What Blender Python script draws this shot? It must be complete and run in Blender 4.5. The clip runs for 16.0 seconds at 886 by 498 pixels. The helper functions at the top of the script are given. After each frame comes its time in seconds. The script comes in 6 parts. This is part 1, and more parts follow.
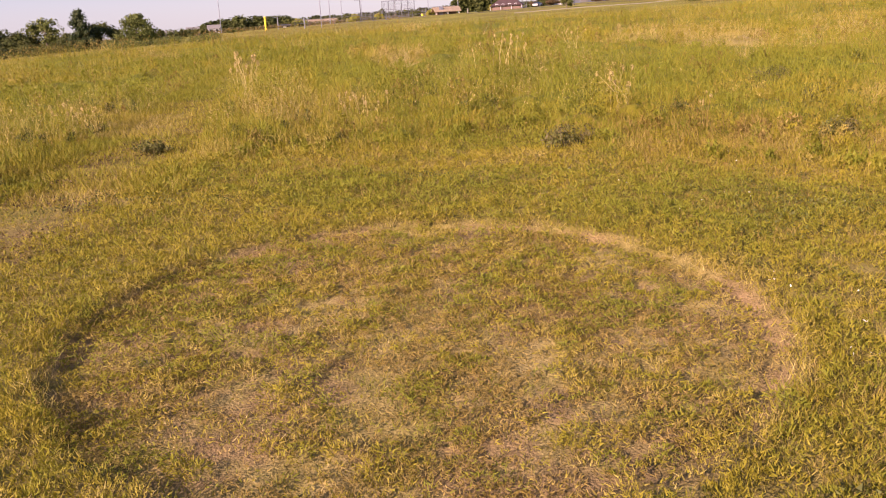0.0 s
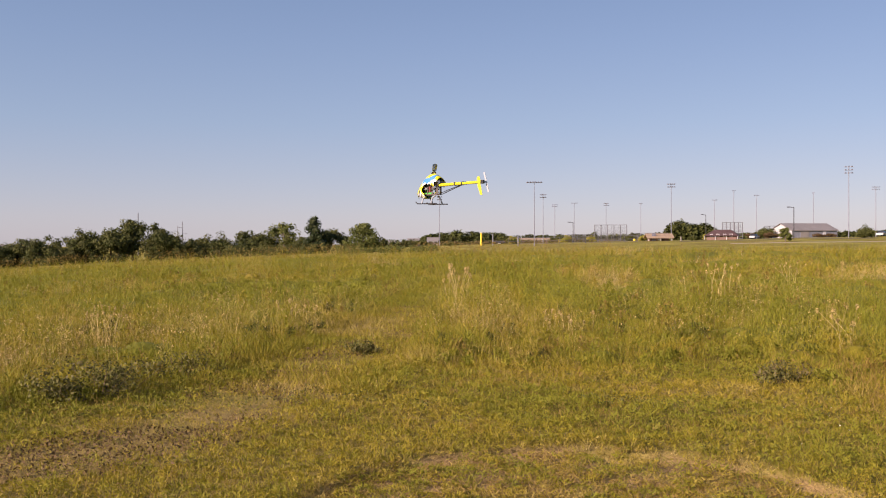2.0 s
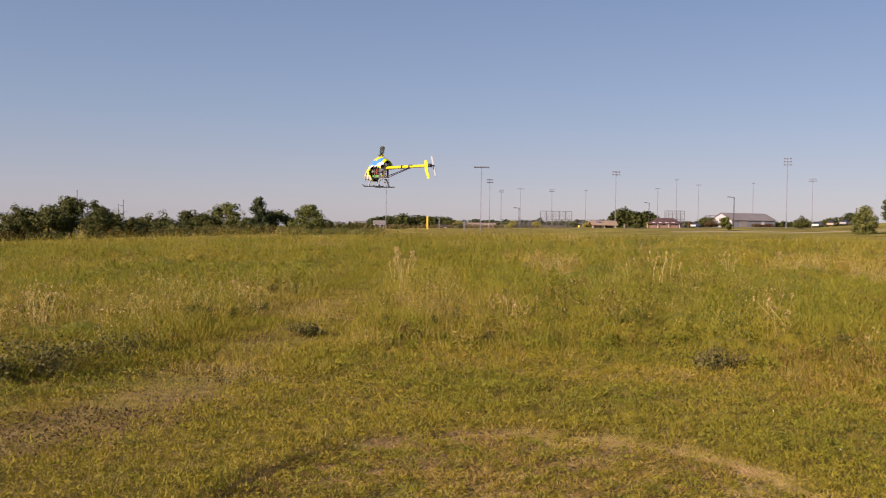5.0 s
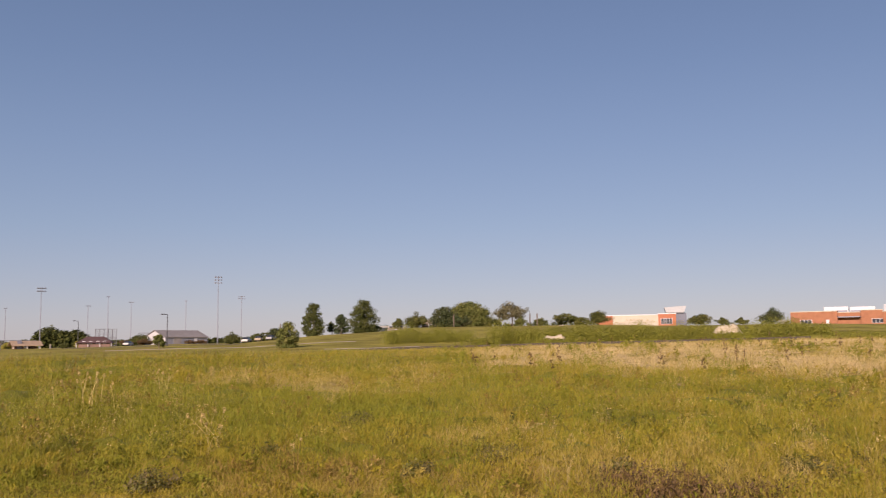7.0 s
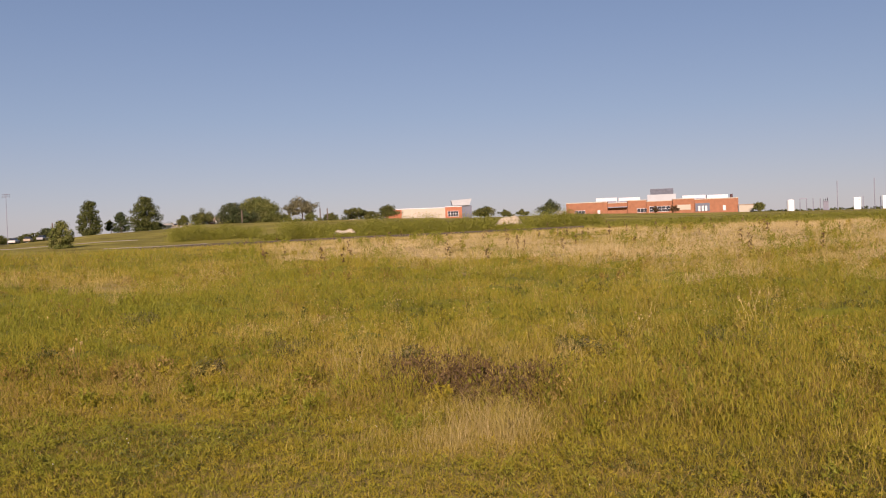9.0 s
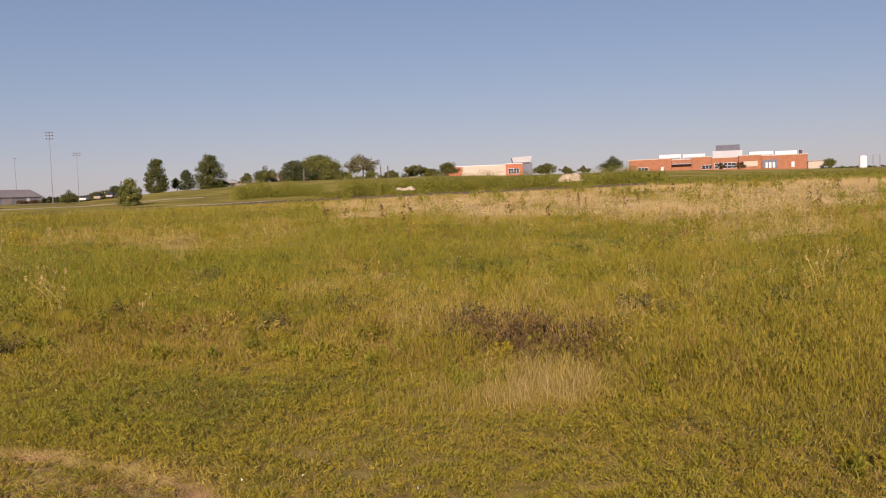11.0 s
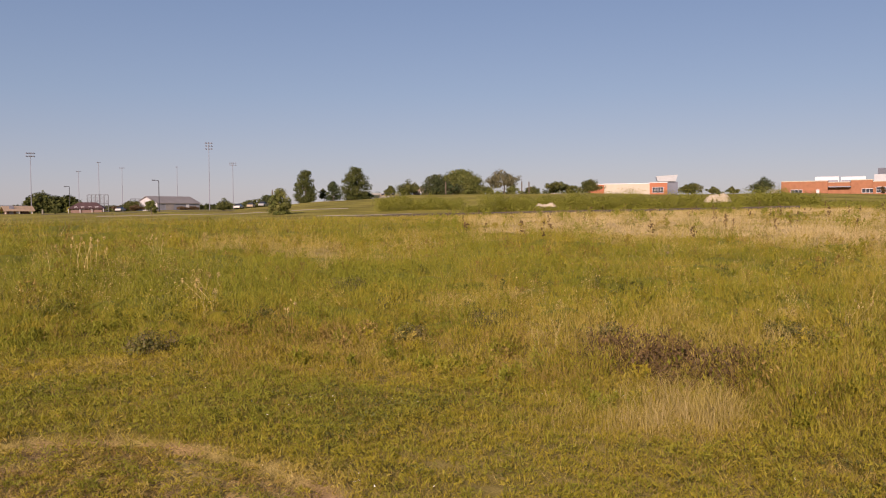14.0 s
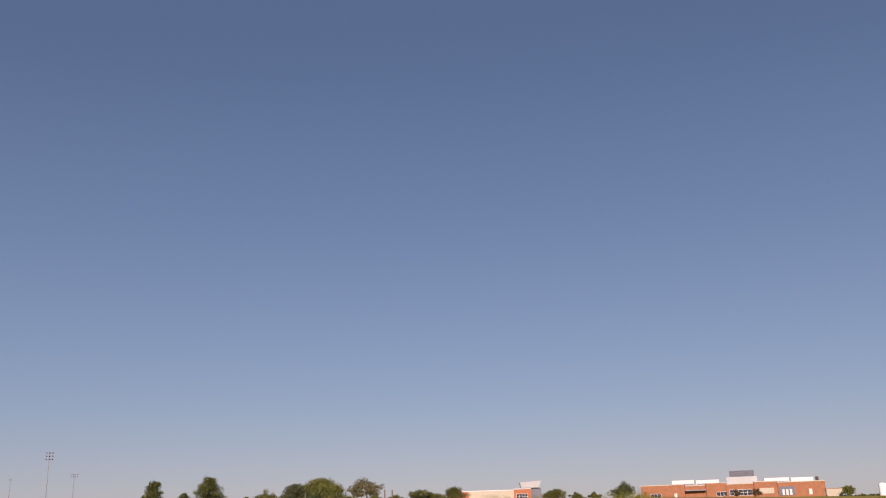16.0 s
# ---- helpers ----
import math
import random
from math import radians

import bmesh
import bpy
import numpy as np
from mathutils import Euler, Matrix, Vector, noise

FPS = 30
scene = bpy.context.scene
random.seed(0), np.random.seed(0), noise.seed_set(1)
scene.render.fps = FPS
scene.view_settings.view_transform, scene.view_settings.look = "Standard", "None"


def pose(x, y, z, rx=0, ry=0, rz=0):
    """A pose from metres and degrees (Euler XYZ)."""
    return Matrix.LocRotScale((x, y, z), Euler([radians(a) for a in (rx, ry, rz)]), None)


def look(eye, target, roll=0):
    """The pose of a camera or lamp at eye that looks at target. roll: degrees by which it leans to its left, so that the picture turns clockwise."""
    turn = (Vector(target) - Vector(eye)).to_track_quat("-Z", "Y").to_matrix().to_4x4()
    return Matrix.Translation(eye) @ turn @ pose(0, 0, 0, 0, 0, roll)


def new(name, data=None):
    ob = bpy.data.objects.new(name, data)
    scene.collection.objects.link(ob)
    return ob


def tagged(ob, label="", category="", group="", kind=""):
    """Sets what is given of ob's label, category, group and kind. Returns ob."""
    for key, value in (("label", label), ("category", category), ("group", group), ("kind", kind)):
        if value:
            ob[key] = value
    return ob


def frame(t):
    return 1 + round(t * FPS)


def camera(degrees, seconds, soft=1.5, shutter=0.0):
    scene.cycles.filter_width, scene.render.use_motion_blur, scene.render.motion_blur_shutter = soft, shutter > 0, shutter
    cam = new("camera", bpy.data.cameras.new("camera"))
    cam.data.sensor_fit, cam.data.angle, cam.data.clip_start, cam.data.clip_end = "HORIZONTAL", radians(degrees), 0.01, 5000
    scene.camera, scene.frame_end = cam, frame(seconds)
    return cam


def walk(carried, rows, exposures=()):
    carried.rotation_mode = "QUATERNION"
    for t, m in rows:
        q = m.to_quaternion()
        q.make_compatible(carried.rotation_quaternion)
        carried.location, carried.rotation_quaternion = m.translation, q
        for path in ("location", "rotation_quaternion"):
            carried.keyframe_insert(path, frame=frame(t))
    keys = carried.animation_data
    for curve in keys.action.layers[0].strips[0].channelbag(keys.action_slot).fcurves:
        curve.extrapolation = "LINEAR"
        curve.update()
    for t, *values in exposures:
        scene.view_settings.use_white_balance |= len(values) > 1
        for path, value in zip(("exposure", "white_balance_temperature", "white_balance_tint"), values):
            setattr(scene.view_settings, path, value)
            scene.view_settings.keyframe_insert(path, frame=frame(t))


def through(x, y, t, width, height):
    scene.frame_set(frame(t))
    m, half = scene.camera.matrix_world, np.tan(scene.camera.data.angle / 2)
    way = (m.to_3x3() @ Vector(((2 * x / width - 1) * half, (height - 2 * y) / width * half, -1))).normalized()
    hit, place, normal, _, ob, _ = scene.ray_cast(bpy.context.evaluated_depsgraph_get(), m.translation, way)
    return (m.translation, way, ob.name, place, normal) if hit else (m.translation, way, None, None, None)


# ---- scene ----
EYE = 1.8


def view(x, y, z, turn, tilt, roll):
    """The camera's pose from its heading (degrees clockwise from +y), its tilt and its roll."""
    a, b = radians(turn), radians(tilt)
    return look((x, y, z), (x + math.sin(a) * math.cos(b), y + math.cos(a) * math.cos(b), z + math.sin(b)), roll)


cam = camera(52.21, 16.0, soft=1.1, shutter=0.1)
walk(cam, [
    (0, view(0, 0, EYE, 9.65, -14.33, -3.67)),
    (0.5, view(0, 0, EYE, 7.26, -10.22, -3.14)),
    (1, view(0, 0, EYE, 3.72, -4.94, -2.14)),
    (1.5, view(0, 0, EYE, -0.01, -1.90, -1.02)),
    (2, view(0, 0, EYE, -2.65, -0.30, -0.11)),
    (2.5, view(0, 0, EYE, -4.31, -0.26, 0.35)),
    (3, view(0, 0, EYE, -5.92, -1.00, 0.49)),
    (3.2, view(0, 0, EYE, -6.74, -1.38, 0.61)),
    (5.3, view(0, 0, EYE, 4.57, -1.25, 1.10)),
    (5.5, view(0, 0, EYE, 7.60, -0.99, 1.25)),
    (6, view(0, 0, EYE, 15.72, -0.30, 1.45)),
    (6.5, view(0, 0, EYE, 25.65, 2.20, -0.04)),
    (7, view(0, 0, EYE, 35.53, 6.16, -0.75)),
    (7.5, view(0, 0, EYE, 42.56, 6.95, -1.22)),
    (8, view(0, 0, EYE, 46.83, 3.71, -1.79)),
    (8.5, view(0, 0, EYE, 48.67, 0.92, -2.06)),
    (8.7, view(0, 0, EYE, 48.89, -0.02, -2.13)),
    (10.8, view(0, 0, EYE, 45.58, -3.27, -2.13)),
    (11, view(0, 0, EYE, 44.70, -3.39, -2.04)),
    (11.5, view(0, 0, EYE, 42.43, -3.12, -1.86)),
    (12, view(0, 0, EYE, 40.53, -2.94, -1.52)),
    (12.5, view(0, 0, EYE, 39.05, -2.87, -1.14)),
    (13, view(0, 0, EYE, 37.50, -3.01, -0.86)),
    (13.5, view(0, 0, EYE, 36.30, -3.08, -0.57)),
    (14, view(0, 0, EYE, 35.95, -2.22, -0.44)),
    (14.5, view(0, 0, EYE, 38.69, 3.76, -0.46)),
    (15, view(0, 0, EYE, 41.81, 9.80, -0.80)),
    (15.5, view(0, 0, EYE, 43.54, 14.29, -0.95)),
    (16, view(0, 0, EYE, 44.95, 16.83, -1.70)),
], [(0, 1.22, 6600, 44), (1, 1.02, 6550, 38), (2.5, 0.84, 6500, 34), (5.5, 0.61, 6500, 34), (11, 0.46, 6500, 34), (14, 0.47, 6500, 34), (16, 0.35, 6500, 34)])

# ---- world and sun ----
SUN_TURN, SUN_HEIGHT = 231.0, 23.0
world = bpy.data.worlds.new("sky")
scene.world = world
world.use_nodes = True
wn = world.node_tree.nodes
sky = wn.new("ShaderNodeTexSky")
sky.sky_type, sky.sun_disc = "NISHITA", False
sky.sun_elevation, sky.sun_rotation = radians(SUN_HEIGHT), radians(SUN_TURN)
sky.air_density, sky.dust_density, sky.ozone_density = 0.95, 0.3, 1.7
wn["Background"].inputs[1].default_value = 0.05
# light haze that evens the sky out round the horizon, by the sine of the height above it
haze, spread, rise, split, where = (wn.new("ShaderNode" + k) for k in ("Mix", "VectorMath", "ValToRGB", "SeparateXYZ", "TexCoord"))
haze.data_type, spread.operation = "RGBA", "SCALE"
haze.inputs["Factor"].default_value, spread.inputs["Scale"].default_value = 0.55, 10.0
stops = rise.color_ramp.elements
stops[0].position, stops[0].color, stops[1].position, stops[1].color = 0.03, (0.55, 0.642, 0.705, 1), 0.95, (0.120, 0.219, 0.335, 1)
for height, tone in ((0.13, (0.385, 0.58, 0.71, 1)), (0.216, (0.305, 0.50, 0.67, 1)), (0.30, (0.238, 0.418, 0.60, 1)), (0.46, (0.156, 0.294, 0.46, 1))):
    stops.new(height).color = tone
for a, b in ((where.outputs["Generated"], split.inputs[0]), (split.outputs["Z"], rise.inputs[0]), (rise.outputs["Color"], spread.inputs[0]),
             (spread.outputs[0], haze.inputs["B"]), (sky.outputs[0], haze.inputs["A"])):
    world.node_tree.links.new(a, b)
world.node_tree.links.new(haze.outputs["Result"], wn["Background"].inputs[0])
sun = new("sun", bpy.data.lights.new("sun", "SUN"))
sun.data.energy, sun.data.angle, sun.data.color = 5.0, radians(0.6), (1.0, 0.87, 0.66)
sa, se = radians(SUN_TURN), radians(SUN_HEIGHT)
sun.matrix_world = look((60 * math.sin(sa) * math.cos(se), 60 * math.cos(sa) * math.cos(se), 60 * math.sin(se)), (0, 0, 0))


# ---- helpers of this scene ----
def vnoise(x, y, size, seed):
    """Smooth value noise in 0..1 on a lattice of that size."""
    x, y = np.asarray(x, float) / size + seed * 17.3, np.asarray(y, float) / size - seed * 9.1
    i, j = np.floor(x), np.floor(y)
    u, v = x - i, y - j
    u, v = u * u * (3 - 2 * u), v * v * (3 - 2 * v)

    def h(a, b):
        s = np.sin(a * 127.1 + b * 311.7 + seed * 74.7) * 43758.5453
        return s - np.floor(s)
    return (h(i, j) * (1 - u) + h(i + 1, j) * u) * (1 - v) + (h(i, j + 1) * (1 - u) + h(i + 1, j + 1) * u) * v


def fbm(x, y, size, seed, octaves=3):
    total, weight = 0, 0
    for k in range(octaves):
        total = total + vnoise(x, y, size / 2 ** k, seed + k) * 0.55 ** k
        weight += 0.55 ** k
    return total / weight


def smooth(a, b, v):
    t = np.clip((np.asarray(v, float) - a) / (b - a), 0, 1)
    return t * t * (3 - 2 * t)


# the lie of the land, by heading (degrees clockwise from +y): the field's brow and the land beyond it
BROW = ([-180, -60, -32, -27, -23, -16, -9, -2, 9, 20, 26, 31, 37, 43, 48, 57, 65, 80, 180],
        [-1.3, -1.3, -1.24, -.91, -.72, -.40, -.20, -.07, .03, .08, .05, .05, .12, .22, .26, .38, .38, .3, -1.3])
LAND = ([-180, -40, -32, -20, -10, 0, 5, 10, 14, 19, 23, 25, 28, 31, 34, 38, 45, 50, 57, 65, 70, 80, 180],
        [-1.3, -1.3, -1.15, -.65, -.3, .0, .1, .2, .22, .35, .38, .55, .82, .95, 1.22, 1.23, 1.23, 1.08, 1.08, .85, .74, .6, -1.3])
LAWN = ([-180, -60, -32, -20, -12, -3, 5, 15, 21, 34, 45, 59, 67, 70, 80, 180],
        [9, 9, 9.6, 10.6, 12.2, 12.6, 12.5, 12.8, 11.2, 9.6, 7.4, 6.4, 5.6, 5.2, 5.0, 9])
PATH = ((-4.6, 6.2), (-3.1, 7.9), (-2.65, 10.5), (-2.45, 13.0), (-2.2, 15.1), (-1.94, 20.9), (-1.6, 27.0), (-0.8, 40.0))
RING = (0.68, 5.45, 2.1, 2.52)


def polar(x, y):
    return np.hypot(x, y), np.degrees(np.arctan2(x, y))


def ground(x, y):
    """The height of the ground."""
    r, az = polar(x, y)
    brow_r = 70 + 40 * smooth(20, 34, az) * (1 - smooth(85, 120, az))
    grass = 0.72 - 0.25 * smooth(24, 34, az)
    top = EYE + brow_r * np.tan(np.radians(np.interp(az, *BROW))) - grass
    rise = np.clip((r - 12) / (brow_r - 12), 0, 1) ** 1.25 * top
    tan_brow, tan_land = (top - EYE) / brow_r, np.tan(np.radians(np.interp(az, *LAND)))
    w = smooth(0, 1, (r - brow_r - 9) / (250 - brow_r))
    far = EYE + np.minimum(r, 450) * (tan_brow * (1 - w) + tan_land * w)
    return np.where(r < brow_r, rise, far)


def ring_at(x, y):
    """How far out of the worn ring a point lies: 1 on it, less inside."""
    return np.hypot((x - RING[0]) / RING[2], (y - RING[1]) / RING[3])


def worn(x, y):
    """1 where the ring's rim is trodden bare."""
    return np.exp(-((ring_at(x, y) - 1.0 - (fbm(x, y, 0.8, 65) - 0.5) * 0.10) / 0.045) ** 2) * smooth(0.37, 0.56, fbm(x, y, 0.4, 66))


def path_gap(x, y):
    """The distance from the mown path."""
    best = np.full(np.shape(x), 1e9)
    for (ax, ay), (bx, by) in zip(PATH, PATH[1:]):
        dx, dy = bx - ax, by - ay
        t = np.clip(((x - ax) * dx + (y - ay) * dy) / (dx * dx + dy * dy), 0, 1)
        best = np.minimum(best, np.hypot(x - ax - t * dx, y - ay - t * dy))
    return best


def tall(x, y):
    """0 on the mown lawn, 1 in the high grass."""
    r, az = polar(x, y)
    edge = np.interp(az, *LAWN) + (fbm(x, y, 2.5, 5) - 0.5) * 3.0
    high = smooth(-0.7, 3.0, r - edge)
    return high * smooth(0.5, 1.5, path_gap(x, y) + (fbm(x, y, 1.5, 8) - 0.5))


def dryness(x, y):
    """0 fresh green, 1 straw."""
    r, az = polar(x, y)
    d = fbm(x, y, 9, 21) * 0.32 + fbm(x, y, 3.2, 33) * 0.34 + fbm(x, y, 1.1, 31) * 0.22 + fbm(x, y, 0.22, 35) * 0.12
    d = 0.20 - (0.07 + 0.09 * smooth(-8, -20, az)) * (1 - smooth(24, 36, az)) * (1 - smooth(12, 16, r)) + smooth(0.36, 0.70, d) * 0.56 + (0.07 + 0.07 * smooth(48, 60, az) * (1 - smooth(9, 14, r))) * smooth(30, 44, az) * (1 - 0.3 * smooth(40, 60, r))
    start = r + (fbm(x, y, 9, 41) - 0.5) * 46 + (fbm(x, y, 3, 42) - 0.5) * 22 + 12 * smooth(40, 56, az)
    straw = smooth(31, 50, start) * smooth(32, 41, az) * (1 - smooth(100, 116, r))
    straw = straw * (1 - 0.75 * smooth(0.52, 0.68, fbm(x, y, 4, 45)))
    d = np.maximum(d, straw * (0.86 + 0.36 * fbm(x, y, 5, 43)))
    lane = smooth(15, 28, r) * smooth(-2, 9, az) * smooth(0.60, 0.72, fbm(x * 0.7, y, 4, 51)) * (1 - smooth(44, 58, r))
    d = np.maximum(d - 0.13 * smooth(14, 24, r) * (1 - straw), lane * 0.7)
    d = np.where(r < 12, np.minimum(d, 0.34 + 0.5 * smooth(9, 12, r)), d)
    clump = smooth(1.0, 0.35, np.hypot((x - 6.05) / 1.2, (y - 5.0) / 1.0)) + smooth(1.0, 0.4, np.hypot((x - 11.5) / 1.2, (y - 9.5) / 0.9))
    d = np.maximum(d, clump * 0.55)
    q = ring_at(x, y)
    d = np.where(q < 1.08, 0.20 + 0.36 * smooth(0.34, 0.68, fbm(x, y, 0.8, 61) * 0.35 + fbm(x, y, 0.13, 63) * 0.65), d)
    trod = smooth(1.1, 0.3, path_gap(x, y)) * (1 - smooth(24, 36, r)) * smooth(0.3, 0.6, fbm(x, y, 0.8, 58))
    d = np.maximum(d, trod * 0.30)
    lush = smooth(11, 17, r) * (1 - smooth(60, 80, r)) * smooth(0.36, 0.56, fbm(x, y, 6, 71)) * (1 - straw) * (1 - 0.55 * smooth(30, 42, az))
    lush = np.maximum(lush, 0.6 * smooth(16, 21, r) * (1 - smooth(30, 40, r)) * smooth(20, 34, az) * smooth(0.30, 0.52, fbm(x, y, 4, 75)))
    fringe = smooth(58, 68, r) * (1 - smooth(14, 26, az)) * smooth(0.35, 0.6, fbm(x, y, 5, 73))
    return np.clip(np.maximum(d * (1 - 0.8 * lush * (1 - lane)), fringe * 0.30), 0, 1)


def at(az, d, dz=0.0):
    """The place on the ground at a heading and a distance from the viewer's stand."""
    x, y = d * math.sin(radians(az)), d * math.cos(radians(az))
    return Vector((x, y, float(ground(np.array(x), np.array(y))) + dz))


def mesh_of(name, verts, faces):
    """A mesh from arrays of points and of triangles or quads."""
    verts, faces = np.asarray(verts, np.float32), np.asarray(faces, np.int32)
    me = bpy.data.meshes.new(name)
    n, k = faces.shape
    me.vertices.add(len(verts))
    me.vertices.foreach_set("co", verts.ravel())
    me.loops.add(n * k)
    me.loops.foreach_set("vertex_index", faces.ravel())
    me.polygons.add(n)
    me.polygons.foreach_set("loop_start", np.arange(0, n * k, k, dtype=np.int32))
    me.update(calc_edges=True)
    return me


def put_attr(me, name, values):
    me.attributes.new(name, "FLOAT", "POINT").data.foreach_set("value", np.asarray(values, np.float32))


def part(name, bm, material, parent=None, label="", smooth_faces=False):
    """Links a bmesh as one mesh object, under its thing or part."""
    me = bpy.data.meshes.new(name)
    bm.to_mesh(me)
    bm.free()
    for m in material if isinstance(material, (list, tuple)) else [material]:
        me.materials.append(m)
    if smooth_faces:
        me.polygons.foreach_set("use_smooth", [True] * len(me.polygons))
    ob = new(name, me)
    if parent:
        ob.parent = parent
    if label:
        tagged(ob, label)
    return ob


def thing(name, m, label, category, group="", kind=""):
    ob = new(name)
    ob.matrix_world = m
    return tagged(ob, label, category, group, kind)


def box(bm, x0, x1, y0, y1, z0, z1, m=None):
    v = [bm.verts.new(Vector(c) if m is None else m @ Vector(c)) for c in
         ((x0, y0, z0), (x1, y0, z0), (x1, y1, z0), (x0, y1, z0), (x0, y0, z1), (x1, y0, z1), (x1, y1, z1), (x0, y1, z1))]
    return [bm.faces.new([v[i] for i in q]) for q in ((3, 2, 1, 0), (4, 5, 6, 7), (0, 1, 5, 4), (1, 2, 6, 5), (2, 3, 7, 6), (3, 0, 4, 7))]


def rod(bm, a, b, ra, rb=None, n=8):
    """A tapered rod from a to b."""
    a, b, rb = Vector(a), Vector(b), ra if rb is None else rb
    q = (b - a).to_track_quat("Z", "Y")
    ends = [[bm.verts.new(c + q @ Vector((r * math.cos(k * math.tau / n), r * math.sin(k * math.tau / n), 0))) for k in range(n)] for c, r in ((a, ra), (b, rb))]
    for k in range(n):
        bm.faces.new((ends[0][k], ends[0][(k + 1) % n], ends[1][(k + 1) % n], ends[1][k]))
    bm.faces.new(ends[0][::-1])
    bm.faces.new(ends[1])


def boxed(*dims, m=None, bevel=0.0):
    bm = bmesh.new()
    box(bm, *dims, m=m)
    if bevel:
        bmesh.ops.bevel(bm, geom=bm.edges[:], offset=bevel, segments=2, affect="EDGES", profile=0.5)
    return bm


def rodded(*rods, n=8):
    bm = bmesh.new()
    for r in rods:
        rod(bm, *r, n=n)
    return bm


# ---- materials ----
def nodes_of(name):
    m = bpy.data.materials.new(name)
    m.use_nodes = True
    return m, m.node_tree.nodes, m.node_tree.links, m.node_tree.nodes["Principled BSDF"]


def mat(name, colour, rough=0.6, metal=0.0, vary=0.25, size=1.0, bump=0.0, second=None):
    """A surface whose colour varies at two scales and whose relief is fine."""
    m, n, l, p = nodes_of(name)
    p.inputs["Roughness"].default_value, p.inputs["Metallic"].default_value = rough, metal
    co = n.new("ShaderNodeTexCoord")
    big, fine = n.new("ShaderNodeTexNoise"), n.new("ShaderNodeTexNoise")
    big.inputs["Scale"].default_value, fine.inputs["Scale"].default_value = 1.0 / size, 9.0 / size
    big.inputs["Detail"].default_value = fine.inputs["Detail"].default_value = 4
    add, ramp = n.new("ShaderNodeMath"), n.new("ShaderNodeMapRange")
    for t in (big, fine):
        l.new(co.outputs["Object"], t.inputs["Vector"])
    l.new(big.outputs[0], add.inputs[0])
    l.new(fine.outputs[0], add.inputs[1])
    l.new(add.outputs[0], ramp.inputs["Value"])
    ramp.inputs["From Min"].default_value, ramp.inputs["From Max"].default_value = 0.7, 1.3
    mix = n.new("ShaderNodeMix")
    mix.data_type = "RGBA"
    l.new(ramp.outputs[0], mix.inputs["Factor"])
    dark = tuple(c * (1 - vary) for c in colour) if second is None else second
    light = tuple(min(1, c * (1 + vary * 0.6)) for c in colour)
    mix.inputs["A"].default_value, mix.inputs["B"].default_value = (*dark, 1), (*light, 1)
    l.new(mix.outputs["Result"], p.inputs["Base Color"])
    if bump:
        b = n.new("ShaderNodeBump")
        b.inputs["Strength"].default_value, b.inputs["Distance"].default_value = 0.6, bump
        l.new(fine.outputs[0], b.inputs["Height"])
        l.new(b.outputs[0], p.inputs["Normal"])
    return m


def leaf_mat(name, fresh, dry, through=0.25, spread=0.35, lush=None):
    """Blades and leaves: the attribute "dry" turns fresh into straw, "shade" varies them one by one."""
    m, n, l, p = nodes_of(name)
    p.inputs["Roughness"].default_value = 0.65
    p.inputs["Specular IOR Level"].default_value = 0.25
    d, s = n.new("ShaderNodeAttribute"), n.new("ShaderNodeAttribute")
    d.attribute_name, s.attribute_name = "dry", "shade"
    mix = n.new("ShaderNodeValToRGB")
    stops = mix.color_ramp.elements
    stops[0].color, stops[1].color = (*(lush or fresh), 1), (*dry, 1)
    if lush:
        stops.new(0.3).color = (*fresh, 1)
    l.new(d.outputs["Fac"], mix.inputs["Fac"])
    k = n.new("ShaderNodeMapRange")
    k.inputs["To Min"].default_value, k.inputs["To Max"].default_value = 1 - spread, 1 + spread
    l.new(s.outputs["Fac"], k.inputs["Value"])
    mul = n.new("ShaderNodeVectorMath")
    mul.operation = "SCALE"
    l.new(mix.outputs["Color"], mul.inputs[0])
    l.new(k.outputs[0], mul.inputs["Scale"])
    l.new(mul.outputs[0], p.inputs["Base Color"])
    t, both = n.new("ShaderNodeBsdfTranslucent"), n.new("ShaderNodeMixShader")
    l.new(mul.outputs[0], t.inputs["Color"])
    both.inputs[0].default_value = through
    l.new(p.outputs[0], both.inputs[1])
    l.new(t.outputs[0], both.inputs[2])
    l.new(both.outputs[0], n["Material Output"].inputs["Surface"])
    return m


